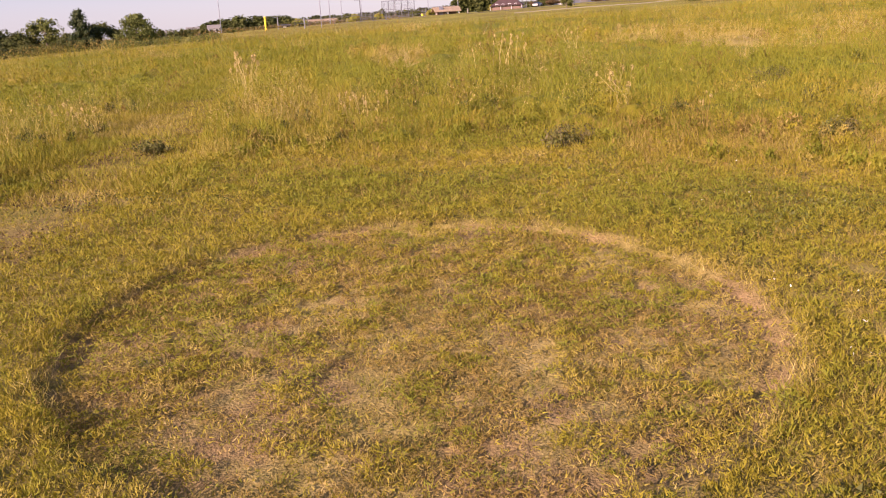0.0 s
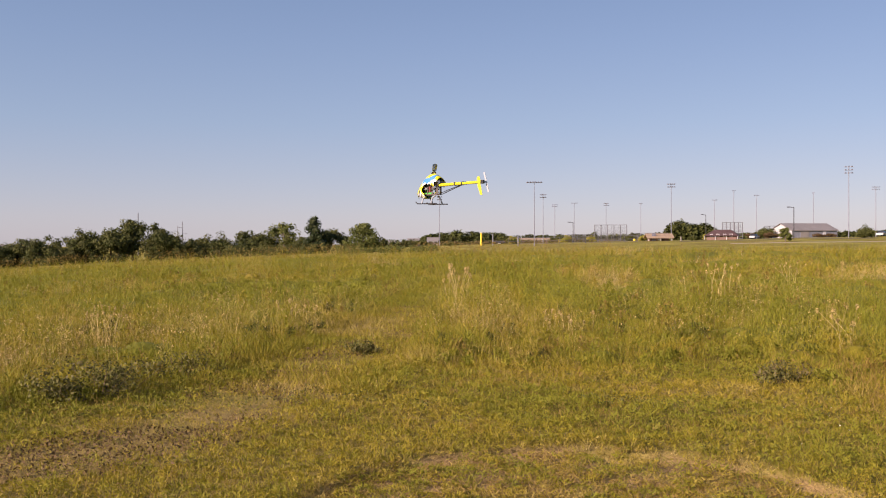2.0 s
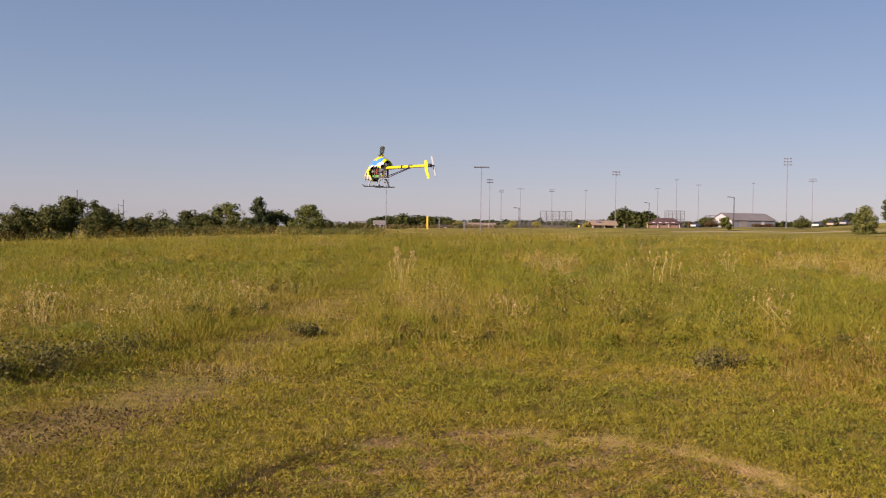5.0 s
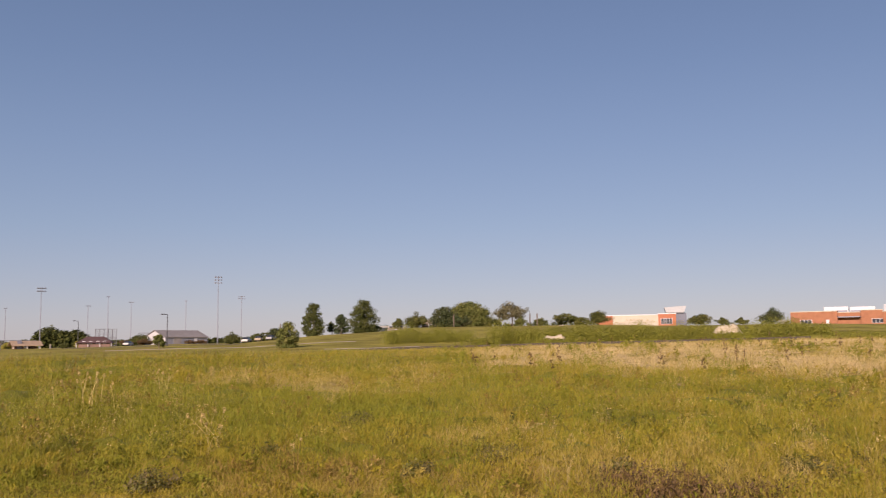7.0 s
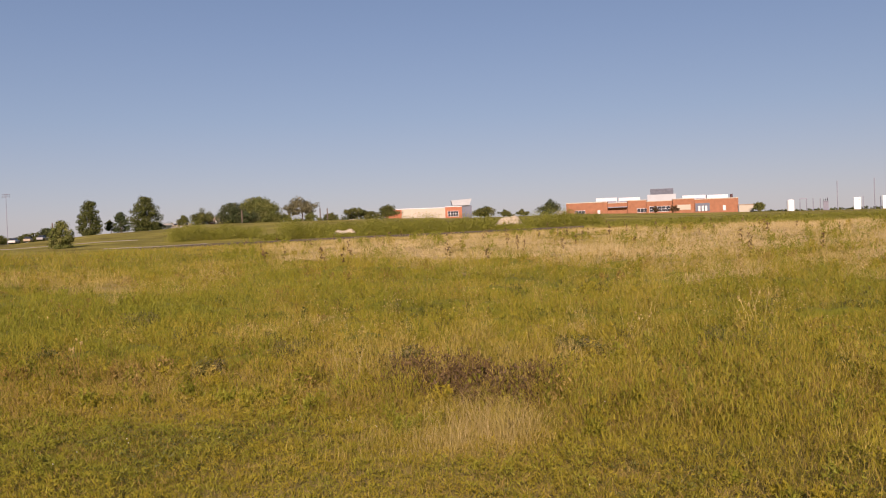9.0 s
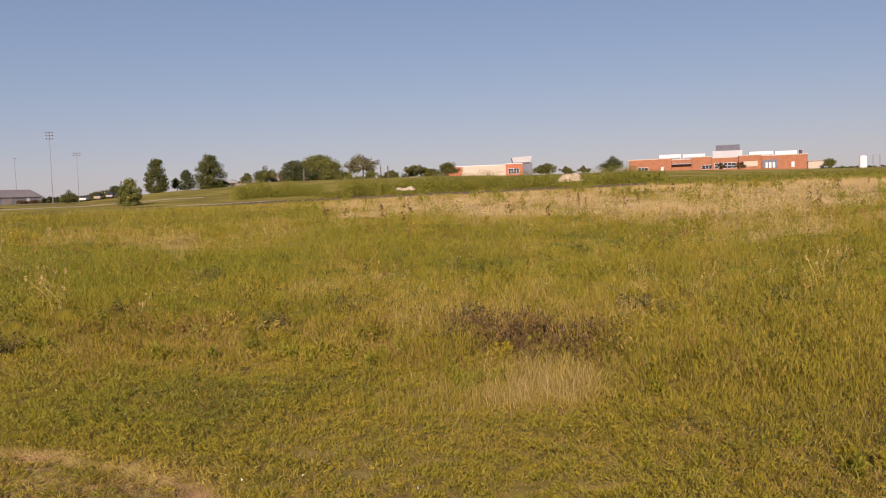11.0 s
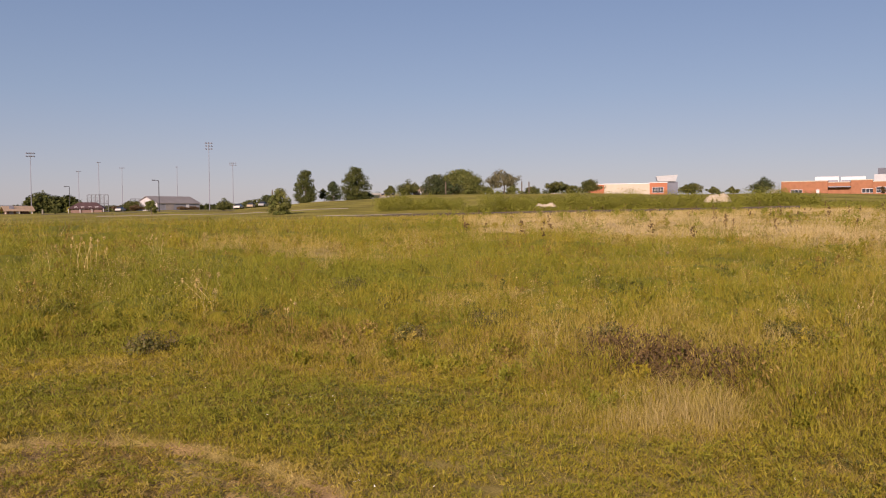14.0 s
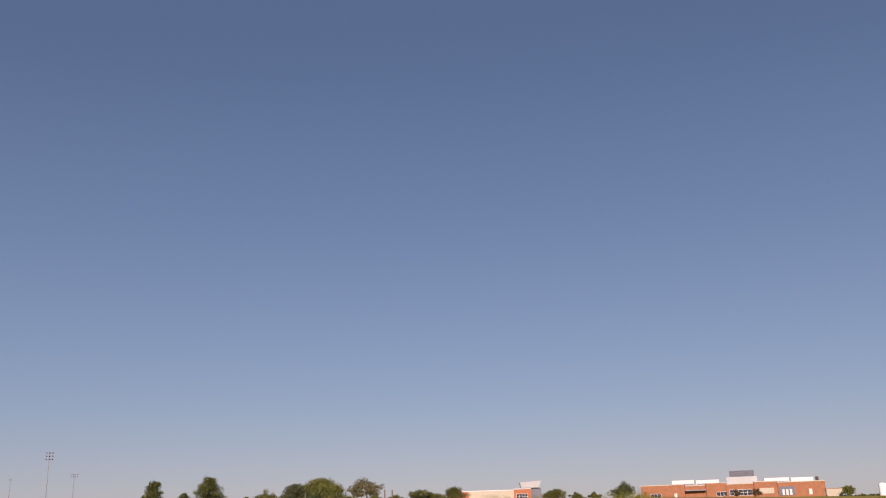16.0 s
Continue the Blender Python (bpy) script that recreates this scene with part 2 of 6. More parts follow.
def soil_mat():
    """Earth and thatch: the attribute "dry" turns moss and stubble into straw, "bare" into soil."""
    m, n, l, p = nodes_of("soil_and_thatch")
    p.inputs["Roughness"].default_value = 0.95
    p.inputs["Specular IOR Level"].default_value = 0.1
    geo = n.new("ShaderNodeNewGeometry")
    d, b = n.new("ShaderNodeAttribute"), n.new("ShaderNodeAttribute")
    d.attribute_name, b.attribute_name = "dry", "bare"
    g = n.new("ShaderNodeAttribute")
    g.attribute_name = "turf"
    mix, mix2, mix3 = (n.new("ShaderNodeMix") for _ in range(3))
    for x in (mix, mix2, mix3):
        x.data_type = "RGBA"
    mix.inputs["A"].default_value, mix.inputs["B"].default_value = (0.17, 0.138, 0.018, 1), (0.48, 0.355, 0.145, 1)
    mix2.inputs["B"].default_value = (0.305, 0.195, 0.094, 1)
    l.new(d.outputs["Fac"], mix.inputs["Factor"])
    l.new(b.outputs["Fac"], mix2.inputs["Factor"])
    l.new(mix.outputs["Result"], mix3.inputs["A"])
    mix3.inputs["B"].default_value = (0.24, 0.21, 0.042, 1)
    l.new(g.outputs["Fac"], mix3.inputs["Factor"])
    l.new(mix3.outputs["Result"], mix2.inputs["A"])
    fine, coarse = n.new("ShaderNodeTexNoise"), n.new("ShaderNodeTexNoise")
    fine.inputs["Scale"].default_value, coarse.inputs["Scale"].default_value = 60, 5
    fine.inputs["Detail"].default_value = coarse.inputs["Detail"].default_value = 5
    l.new(geo.outputs["Position"], fine.inputs["Vector"])
    l.new(geo.outputs["Position"], coarse.inputs["Vector"])
    add, rng = n.new("ShaderNodeMath"), n.new("ShaderNodeMapRange")
    l.new(fine.outputs[0], add.inputs[0])
    l.new(coarse.outputs[0], add.inputs[1])
    l.new(add.outputs[0], rng.inputs["Value"])
    rng.inputs["From Min"].default_value, rng.inputs["From Max"].default_value = 0.7, 1.3
    rng.inputs["To Min"].default_value, rng.inputs["To Max"].default_value = 0.55, 1.35
    wide, patches, both = n.new("ShaderNodeTexNoise"), n.new("ShaderNodeMapRange"), n.new("ShaderNodeMath")
    wide.inputs["Scale"].default_value, wide.inputs["Detail"].default_value = 0.12, 7
    l.new(geo.outputs["Position"], wide.inputs["Vector"])
    l.new(wide.outputs[0], patches.inputs["Value"])
    patches.inputs["From Min"].default_value, patches.inputs["From Max"].default_value = 0.3, 0.7
    patches.inputs["To Min"].default_value, patches.inputs["To Max"].default_value = 0.62, 1.35
    both.operation = "MULTIPLY"
    l.new(rng.outputs[0], both.inputs[0])
    l.new(patches.outputs[0], both.inputs[1])
    mul = n.new("ShaderNodeVectorMath")
    mul.operation = "SCALE"
    l.new(mix2.outputs["Result"], mul.inputs[0])
    l.new(both.outputs[0], mul.inputs["Scale"])
    l.new(mul.outputs[0], p.inputs["Base Color"])
    bump = n.new("ShaderNodeBump")
    bump.inputs["Distance"].default_value = 0.014
    l.new(add.outputs[0], bump.inputs["Height"])
    l.new(bump.outputs[0], p.inputs["Normal"])
    return m


SOIL = soil_mat()
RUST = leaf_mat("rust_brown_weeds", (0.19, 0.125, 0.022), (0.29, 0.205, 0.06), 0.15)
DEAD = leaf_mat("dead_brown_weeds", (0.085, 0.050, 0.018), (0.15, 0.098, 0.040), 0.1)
GRASS = leaf_mat("grass", (0.292, 0.229, 0.018), (0.54, 0.415, 0.200), 0.32, 0.18, (0.198, 0.200, 0.017))
LEAF = leaf_mat("tree_leaves", (0.056, 0.070, 0.016), (0.14, 0.130, 0.030), 0.2)
GREYLEAF = leaf_mat("grey_thin_leaves", (0.110, 0.102, 0.048), (0.16, 0.145, 0.075), 0.15)
YOUNG = leaf_mat("young_tree_leaves", (0.105, 0.125, 0.026), (0.17, 0.165, 0.045), 0.25)
NEEDLE = leaf_mat("conifer_needles", (0.038, 0.058, 0.018), (0.08, 0.08, 0.03), 0.12)
SHRUB = leaf_mat("shrub_leaves", (0.255, 0.262, 0.036), (0.36, 0.315, 0.065), 0.42, 0.08)
# dark leaf tone, also used as painted shade in gaps of the growth
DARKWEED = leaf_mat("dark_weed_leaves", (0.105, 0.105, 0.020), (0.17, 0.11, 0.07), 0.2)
STRAW = leaf_mat("dry_stalks", (0.33, 0.27, 0.07), (0.46, 0.36, 0.15), 0.15)
SEED = leaf_mat("seed_heads", (0.40, 0.295, 0.10), (0.54, 0.41, 0.19), 0.15)
PETAL = leaf_mat("white_petals", (0.75, 0.74, 0.68), (0.7, 0.66, 0.55), 0.2, 0.1)
BARK = mat("bark", (0.13, 0.10, 0.075), 0.9, vary=0.4, size=0.6, bump=0.05)
STEEL = mat("galvanised_steel", (0.21, 0.22, 0.26), 0.6, 0.15, vary=0.2, size=2.0)
NETGREY = mat("dull_wire_grey", (0.12, 0.12, 0.13), 0.7, 0.1, vary=0.2, size=2.0)
LAMPGREY = mat("lamp_housing", (0.18, 0.18, 0.22), 0.5, 0.2, size=0.5)
DARKPOLE = mat("dark_painted_steel", (0.035, 0.035, 0.04), 0.5, 0.3)
YELLOWPAINT = mat("yellow_painted_steel", (0.78, 0.56, 0.03), 0.45, size=1.0, vary=0.12)
BRICK = mat("orange_brick", (0.29, 0.122, 0.060), 0.85, vary=0.22, size=1.5, bump=0.01)
ORANGE = mat("orange_wall_panel", (0.34, 0.110, 0.045), 0.7, vary=0.12, size=3.0)
CREAM = mat("cream_panel", (0.41, 0.365, 0.285), 0.7, vary=0.1, size=3.0)
WHITEMETAL = mat("white_ribbed_metal", (0.50, 0.49, 0.50), 0.45, 0.1, vary=0.1, size=2.0)
WHITEPAINT = mat("white_painted_steel", (0.78, 0.78, 0.77), 0.4, 0.0, vary=0.06, size=1.0)
GREYROOF = mat("grey_metal_roof", (0.235, 0.215, 0.205), 0.6, 0.1, vary=0.2, size=3.0)
MAROON = mat("maroon_shingles", (0.075, 0.040, 0.040), 0.85, vary=0.3, size=1.0, bump=0.02)
TANROOF = mat("tan_shingles", (0.30, 0.22, 0.15), 0.85, vary=0.25, size=1.0, bump=0.02)
SALMON = mat("salmon_block_wall", (0.17, 0.105, 0.085), 0.85, vary=0.18, size=1.2)
GLASS = mat("dark_window_glass", (0.03, 0.035, 0.045), 0.12, 0.0, vary=0.2)
SCREENBLUE = mat("blue_grey_louvre", (0.085, 0.095, 0.125), 0.5, 0.2, vary=0.15, size=2.0)
HOUSEWALL = mat("weathered_siding", (0.26, 0.225, 0.20), 0.8, vary=0.2, size=2.0)
GREYPANEL = mat("pale_grey_panel", (0.36, 0.375, 0.39), 0.6, 0.0, vary=0.12, size=3.0)
CONCRETE = mat("pale_concrete", (0.21, 0.19, 0.155), 0.9, vary=0.2, size=1.2, bump=0.01)
ASPHALT = mat("asphalt", (0.075, 0.066, 0.052), 0.95, vary=0.3, size=0.6, bump=0.01)
DIRT = mat("pale_dirt", (0.46, 0.385, 0.27), 0.95, vary=0.2, size=1.0, bump=0.008)
REDBUSH = leaf_mat("reddish_leaves", (0.10, 0.062, 0.028), (0.16, 0.105, 0.05), 0.2)


# ---- ground ----
def build_ground():
    az = np.concatenate([np.arange(-180, -46, 3.0), np.arange(-46, 84, 0.65), np.arange(84, 180, 3.0)])
    r = np.concatenate([[0.0, 0.4, 1.0, 1.6], np.arange(2.0, 15, 0.11), np.geomspace(15, 4000, 130)])
    A, R = np.meshgrid(np.radians(az), r)
    x, y = (R * np.sin(A)).ravel(), (R * np.cos(A)).ravel()
    q = ring_at(x, y)
    track = np.exp(-((q - 1.0) / 0.05) ** 2)
    z = ground(x, y) - 0.045 * smooth(1.04, 0.97, q) - 0.025 * track
    z += (fbm(x, y, 1.2, 3) - 0.5) * 0.06 * (np.hypot(x, y) < 40) + (fbm(x, y, 0.3, 4) - 0.5) * 0.016 * (np.hypot(x, y) < 15)
    na, nr = len(az), len(r)
    i, j = np.meshgrid(np.arange(na), np.arange(nr - 1))
    k = (i + 1) % na
    quads = np.stack([j * na + i, (j + 1) * na + i, (j + 1) * na + k, j * na + k], -1).reshape(-1, 4)[:, ::-1]
    me = mesh_of("ground", np.stack([x, y, z], -1), quads)
    track = np.exp(-((q - 1.0 - (fbm(x, y, 0.8, 65) - 0.5) * 0.10) / (0.030 + 0.045 * fbm(x, y, 1.1, 64))) ** 2)
    bare = track * smooth(0.36, 0.58, fbm(x, y, 0.45, 66)) * 0.95
    bare = np.maximum(bare, (q < 1.0) * smooth(0.42, 0.60, fbm(x, y, 0.9, 67) * 0.45 + fbm(x, y, 0.14, 69) * 0.55) * 0.85)
    wheel = np.exp(-((path_gap(x, y) - 0.35) / 0.3) ** 2) * smooth(0.34, 0.60, fbm(x, y, 0.8, 68)) * (np.hypot(x, y) < 24)
    bare = np.maximum(bare, wheel * 0.5)
    put_attr(me, "dry", np.clip(dryness(x, y) + 0.22 * (q < 0.95) - 0.1 * (np.abs(q - 1) < 0.05), 0, 1))
    put_attr(me, "bare", bare)
    far_r, far_az = polar(x, y)
    turf = np.maximum(smooth(66, 80, far_r) * (1 - smooth(31, 40, far_az) * (far_r < 112)) * (1 - 0.4 * smooth(0.45, 0.7, fbm(x, y, 12, 77))), smooth(14, 28, far_r) * 0.55 * (1 - smooth(31, 40, far_az) * smooth(40, 60, far_r)))
    put_attr(me, "turf", turf)
    me.polygons.foreach_set("use_smooth", [True] * len(me.polygons))
    me.materials.append(SOIL)
    tagged(new("ground", me), "gently rising meadow ground of soil, thatch and moss", "ground", kind="structure")


build_ground()


# ---- grass ----
def sown(rng, n, az0, az1, r0, r1, power=1.0):
    """n points in a sector, thinning outwards as power grows."""
    a = np.radians(rng.uniform(az0, az1, n))
    u = rng.uniform(0, 1, n)
    k = 2.0 - power
    r = (r0 ** k + u * (r1 ** k - r0 ** k)) ** (1 / k)
    return r * np.sin(a), r * np.cos(a)


def blades(name, rng, x, y, height, width, lean, material, label, dry_shift=0.0, knees=1, category="grass"):
    """One object of grass blades, each a bent tapering strip."""
    n = len(x)
    z = ground(x, y) - 0.038 * (ring_at(x, y) < 1.0) - 0.01
    side, tip = rng.uniform(0, math.tau, n), rng.uniform(0, math.tau, n)
    sx, sy = np.cos(side) * width / 2, np.sin(side) * width / 2
    bend = height * lean * rng.uniform(0.2, 1.0, n)
    bx, by = np.cos(tip) * bend, np.sin(tip) * bend
    dry = np.clip(dryness(x, y) + dry_shift + rng.normal(0, 0.16, n), 0, 1)
    shade = rng.uniform(0, 1, n)
    if knees:
        pts = np.stack([np.stack([x - sx, y - sy, z], -1), np.stack([x + sx, y + sy, z], -1),
                        np.stack([x + bx * .3 - sx * .8, y + by * .3 - sy * .8, z + height * .55], -1),
                        np.stack([x + bx * .3 + sx * .8, y + by * .3 + sy * .8, z + height * .55], -1),
                        np.stack([x + bx, y + by, z + height * (1 - 0.25 * lean)], -1)], 1)
        b = np.arange(n)[:, None] * 5
        tri = np.concatenate([b + [0, 1, 3], b + [0, 3, 2], b + [2, 3, 4]])
        k = 5
    else:
        pts = np.stack([np.stack([x - sx, y - sy, z], -1), np.stack([x + sx, y + sy, z], -1), np.stack([x + bx, y + by, z + height], -1)], 1)
        tri = np.arange(n)[:, None] * 3 + [0, 1, 2]
        k = 3
    me = mesh_of(name, pts.reshape(-1, 3), tri)
    put_attr(me, "dry", np.repeat(dry, k))
    put_attr(me, "shade", np.repeat(shade, k))
    me.materials.append(material)
    return tagged(new(name, me), label, category, kind="stuff")


def litter(name, rng, x, y, low, high, size, material, label, category="leaves", dry_shift=0.0, flat=0.6):
    """One object of small leaves at random heights and tilts."""
    n = len(x)
    z = ground(x, y) - 0.038 * (ring_at(x, y) < 1.0) + rng.uniform(low, high)
    nrm = rng.normal(0, 1, (n, 3)) * (1, 1, flat) + (0, 0, flat)
    a = np.cross(nrm, rng.normal(0, 1, (n, 3)))
    a /= np.linalg.norm(a, axis=1)[:, None]
    b = np.cross(nrm, a)
    b /= np.linalg.norm(b, axis=1)[:, None]
    p, s = np.stack([x, y, z], -1), (size * rng.uniform(0.6, 1.5, n))[:, None]
    pts = np.stack([p - a * s * 0.35, p + a * s * 0.35, p + b * s], 1)
    me = mesh_of(name, pts.reshape(-1, 3), np.arange(n * 3).reshape(-1, 3))
    put_attr(me, "dry", np.repeat(np.clip(dryness(x, y) + dry_shift + rng.normal(0, 0.12, n), 0, 1), 3))
    put_attr(me, "shade", np.repeat(rng.uniform(0, 1, n), 3))
    me.materials.append(material)
    return tagged(new(name, me), label, category, kind="stuff")


def cells(x, y, size, seed):
    """The nearest of one jittered point per square: its distance in squares, its place and two random numbers of its own."""
    gx, gy = np.floor(x / size), np.floor(y / size)
    best = np.full(len(x), 1e9)
    cx, cy, one, two = (np.zeros(len(x)) for _ in range(4))

    def h(a, b, k):
        v = np.sin(a * 127.1 + b * 311.7 + (seed + k) * 74.7) * 43758.5453
        return v - np.floor(v)
    for i in (-1, 0, 1):
        for j in (-1, 0, 1):
            a, b = gx + i, gy + j
            px, py = (a + 0.1 + 0.8 * h(a, b, 0)) * size, (b + 0.1 + 0.8 * h(a, b, 1)) * size
            d = np.hypot(x - px, y - py) / size
            near = d < best
            best = np.where(near, d, best)
            cx, cy = np.where(near, px, cx), np.where(near, py, cy)
            one, two = np.where(near, h(a, b, 2), one), np.where(near, h(a, b, 3), two)
    return best, cx, cy, one, two


def plants(name, rng, x, y, size, height, leaf, material, label, dry_shift=0.0, vary=0.3, seed=1, category="weeds", narrow=0.22, low=0.15, upright=0.8, gaps=0.25, grain=1.0, long=2.0):
    """One object of many small plants side by side: each a tuft of narrow leaves, highest at its middle, in a tone of its own."""
    d, cx, cy, tone, bulk = cells(x, y, size, seed)
    reach = 0.45 + 0.35 * bulk
    keep = (d < reach) & (rng.uniform(0, 1, len(x)) > 0.92 * worn(x, y)) & (tone * 0.7 + bulk * 0.3 > gaps * rng.uniform(0.6, 1.0, len(x)))
    x, y, d, cx, cy, tone, bulk, reach = (v[keep] for v in (x, y, d, cx, cy, tone, bulk, reach))
    n = len(x)
    r = np.hypot(x, y)
    top = height(cx, cy) * (0.45 + 0.85 * bulk) * (1 - 0.85 * (d / reach) ** 2)
    z = ground(x, y) - 0.038 * (ring_at(x, y) < 1.0) + top * (low + (1 - low) * rng.uniform(0, 1, n) ** 0.7)
    p = np.stack([x, y, z], -1)
    out = np.stack([(x - cx) / size, (y - cy) / size, np.full(n, 0.0)], -1) * 1.6 + rng.normal(0, 0.25 + 0.3 * grain, (n, 3)) + (0, 0, upright)
    out /= np.linalg.norm(out, axis=1)[:, None]
    side = np.cross(out, rng.normal(0, 1, (n, 3)) * (0.2 + grain) + (0, 0, 1.6 * (1 - grain)))
    side /= np.linalg.norm(side, axis=1)[:, None]
    s = ((leaf(r) if callable(leaf) else leaf) * rng.uniform(0.6, 1.5, n))[:, None]
    pts = np.stack([p - side * s * narrow, p + side * s * narrow, p + out * s * long], 1).reshape(-1, 3)
    me = mesh_of(name, pts, np.arange(n * 3).reshape(-1, 3))
    put_attr(me, "dry", np.repeat(np.clip(dryness(cx, cy) + dry_shift + (tone - 0.5) * vary + rng.normal(0, 0.09 * grain, n), 0, 1), 3))
    put_attr(me, "shade", np.repeat(0.5 + (rng.uniform(0, 1, n) - 0.5) * grain + (bulk - 0.5) * 0.4 * (1 - grain), 3))
    me.materials.append(material)
    return tagged(new(name, me), label, category, kind="stuff")


# the layers of the high growth: from and to what distance, the plants' spacing, their height, dryness and its spread, seed, gaps
def herb_height(x, y):
    return (0.12 + 0.58 * smooth(0.28, 0.72, fbm(x, y, 2.2, 15))) * (0.35 + 0.65 * tall(x, y))


def lumpy(x, y):
    return (0.10 + 0.62 * smooth(0.30, 0.72, fbm(x, y, 1.9, 15))) * (0.7 + 0.6 * fbm(x, y, 6, 17)) * (1 - 0.8 * smooth(84, 106, np.hypot(x, y)))


def plume_height(x, y):
    return (0.50 + 0.36 * fbm(x, y, 2.4, 133)) * (0.25 + 0.75 * tall(x, y)) * (1 - 0.65 * smooth(84, 106, np.hypot(x, y)))


def drift(x, y, seed):
    return smooth(0.45, 0.56, fbm(x, y, 5.5, seed) * 0.55 + fbm(x, y, 1.9, seed + 2) * 0.45)


LAYERS = ((7.0, 23.0, 0.42, herb_height, -0.10, 0.34, 7, 0.25), (21.0, 48.0, 0.75, lumpy, -0.08, 0.30, 8, 0.25), (44.0, 118.0, 1.5, lumpy, -0.04, 0.26, 9, 0.25),
          (8.0, 26.0, 0.8, plume_height, -0.40, 0.2, 131, 0.45), (24.0, 62.0, 1.5, plume_height, -0.40, 0.2, 137, 0.45), (58.0, 108.0, 2.6, plume_height, -0.36, 0.2, 139, 0.45))


def build_undergrowth():
    """The soft leafy mass inside the high growth, heaped plant by plant; finer leaves stand out of it."""
    az = np.radians(np.arange(-38, 76, 0.33))
    r = np.geomspace(9.0, 112, 225)
    A, R = np.meshgrid(az, r)
    x, y = (R * np.sin(A)).ravel(), (R * np.cos(A)).ravel()
    high, dry = np.zeros(len(x)), dryness(x, y)
    for r0, r1, size, height, shift, vary, seed, gaps in LAYERS:
        d, cx, cy, tone, bulk = cells(x, y, size, seed)
        reach = 0.45 + 0.35 * bulk
        top = height(cx, cy) * (0.45 + 0.85 * bulk) * np.clip(1 - 0.85 * (d / reach) ** 2, 0, 1) * (d < reach) * (tone * 0.7 + bulk * 0.3 > gaps * 0.8) * (np.hypot(x, y) > r0) * (np.hypot(x, y) < r1)
        if seed > 100:
            top = top * drift(cx, cy, seed)
        over = top > high
        dry = np.where(over, dryness(cx, cy) + shift + (tone - 0.5) * vary, dry)
        high = np.where(over, top, high)
    rr, aa = polar(x, y)
    inside = (rr < 70 + 39 * smooth(20, 34, aa)) * smooth(0.3, 0.8, tall(x, y)) * smooth(1.6, 3.2, path_gap(x, y))
    z = ground(x, y) - 0.14 + inside * smooth(9, 15, rr) * (0.12 + 0.32 * high) + (fbm(x, y, 0.35, 19) - 0.5) * 0.10
    na, nr = len(az), len(r)
    i, j = np.meshgrid(np.arange(na - 1), np.arange(nr - 1))
    quads = np.stack([j * na + i, j * na + i + 1, (j + 1) * na + i + 1, (j + 1) * na + i], -1).reshape(-1, 4)[:, ::-1]
    me = mesh_of("undergrowth", np.stack([x, y, z], -1), quads[inside[quads].max(1) > 0])
    put_attr(me, "dry", np.clip(dry, 0, 1))
    put_attr(me, "shade", 0.25 + 0.5 * fbm(x, y, 0.5, 20))
    me.polygons.foreach_set("use_smooth", [True] * len(me.polygons))
    me.materials.append(GRASS)
    tagged(new("undergrowth", me), "dense soft green and straw undergrowth of the meadow", "weeds", kind="stuff")


def bushy(name, rng, x, y, material, dry_shift, label, scale=1.0):
    """One object of bushy weeds: each a few heaps of small pointed leaves."""
    n, k = len(x), 180
    h = scale * rng.uniform(0.18, 0.55, n) * (0.75 + 0.5 * smooth(10, 24, np.hypot(x, y)))
    wide = h * rng.uniform(0.35, 0.75, n)
    lump = rng.normal(0, 0.45, (n, 4, 2))
    pick = rng.integers(0, 4, (n, k))
    rows = np.arange(n)[:, None]
    u = rng.uniform(0, 1, (n, k)) ** 0.8
    tops = rng.uniform(0.55, 1.0, (n, 4))
    shrink = np.sqrt(np.clip(1.05 - u, 0, 1))
    px = x[:, None] + wide[:, None] * (lump[rows, pick, 0] + rng.normal(0, 0.35, (n, k)) * shrink)
    py = y[:, None] + wide[:, None] * (lump[rows, pick, 1] + rng.normal(0, 0.35, (n, k)) * shrink)
    pz = ground(x, y)[:, None] + h[:, None] * tops[rows, pick] * u
    p = np.stack([px, py, pz], -1).reshape(-1, 3)
    m = n * k
    out = rng.normal(0, 1, (m, 3)) + (0, 0, 0.9)
    out /= np.linalg.norm(out, axis=1)[:, None]
    side = np.cross(out, rng.normal(0, 1, (m, 3)))
    side /= np.linalg.norm(side, axis=1)[:, None]
    size = (0.020 + 0.0008 * np.repeat(np.hypot(x, y), k))[:, None] * rng.uniform(0.6, 1.5, m)[:, None]
    pts = np.stack([p - side * size * 0.3, p + side * size * 0.3, p + out * size * 1.6], 1).reshape(-1, 3)
    me = mesh_of(name, pts, np.arange(m * 3).reshape(-1, 3))
    dry = np.clip(dryness(x, y) + dry_shift + rng.normal(0, 0.12, n), 0, 1)
    put_attr(me, "dry", np.repeat(dry, k * 3))
    put_attr(me, "shade", np.repeat(rng.uniform(0, 1, m), 3))
    me.materials.append(material)
    return tagged(new(name, me), label, "weeds", kind="stuff")


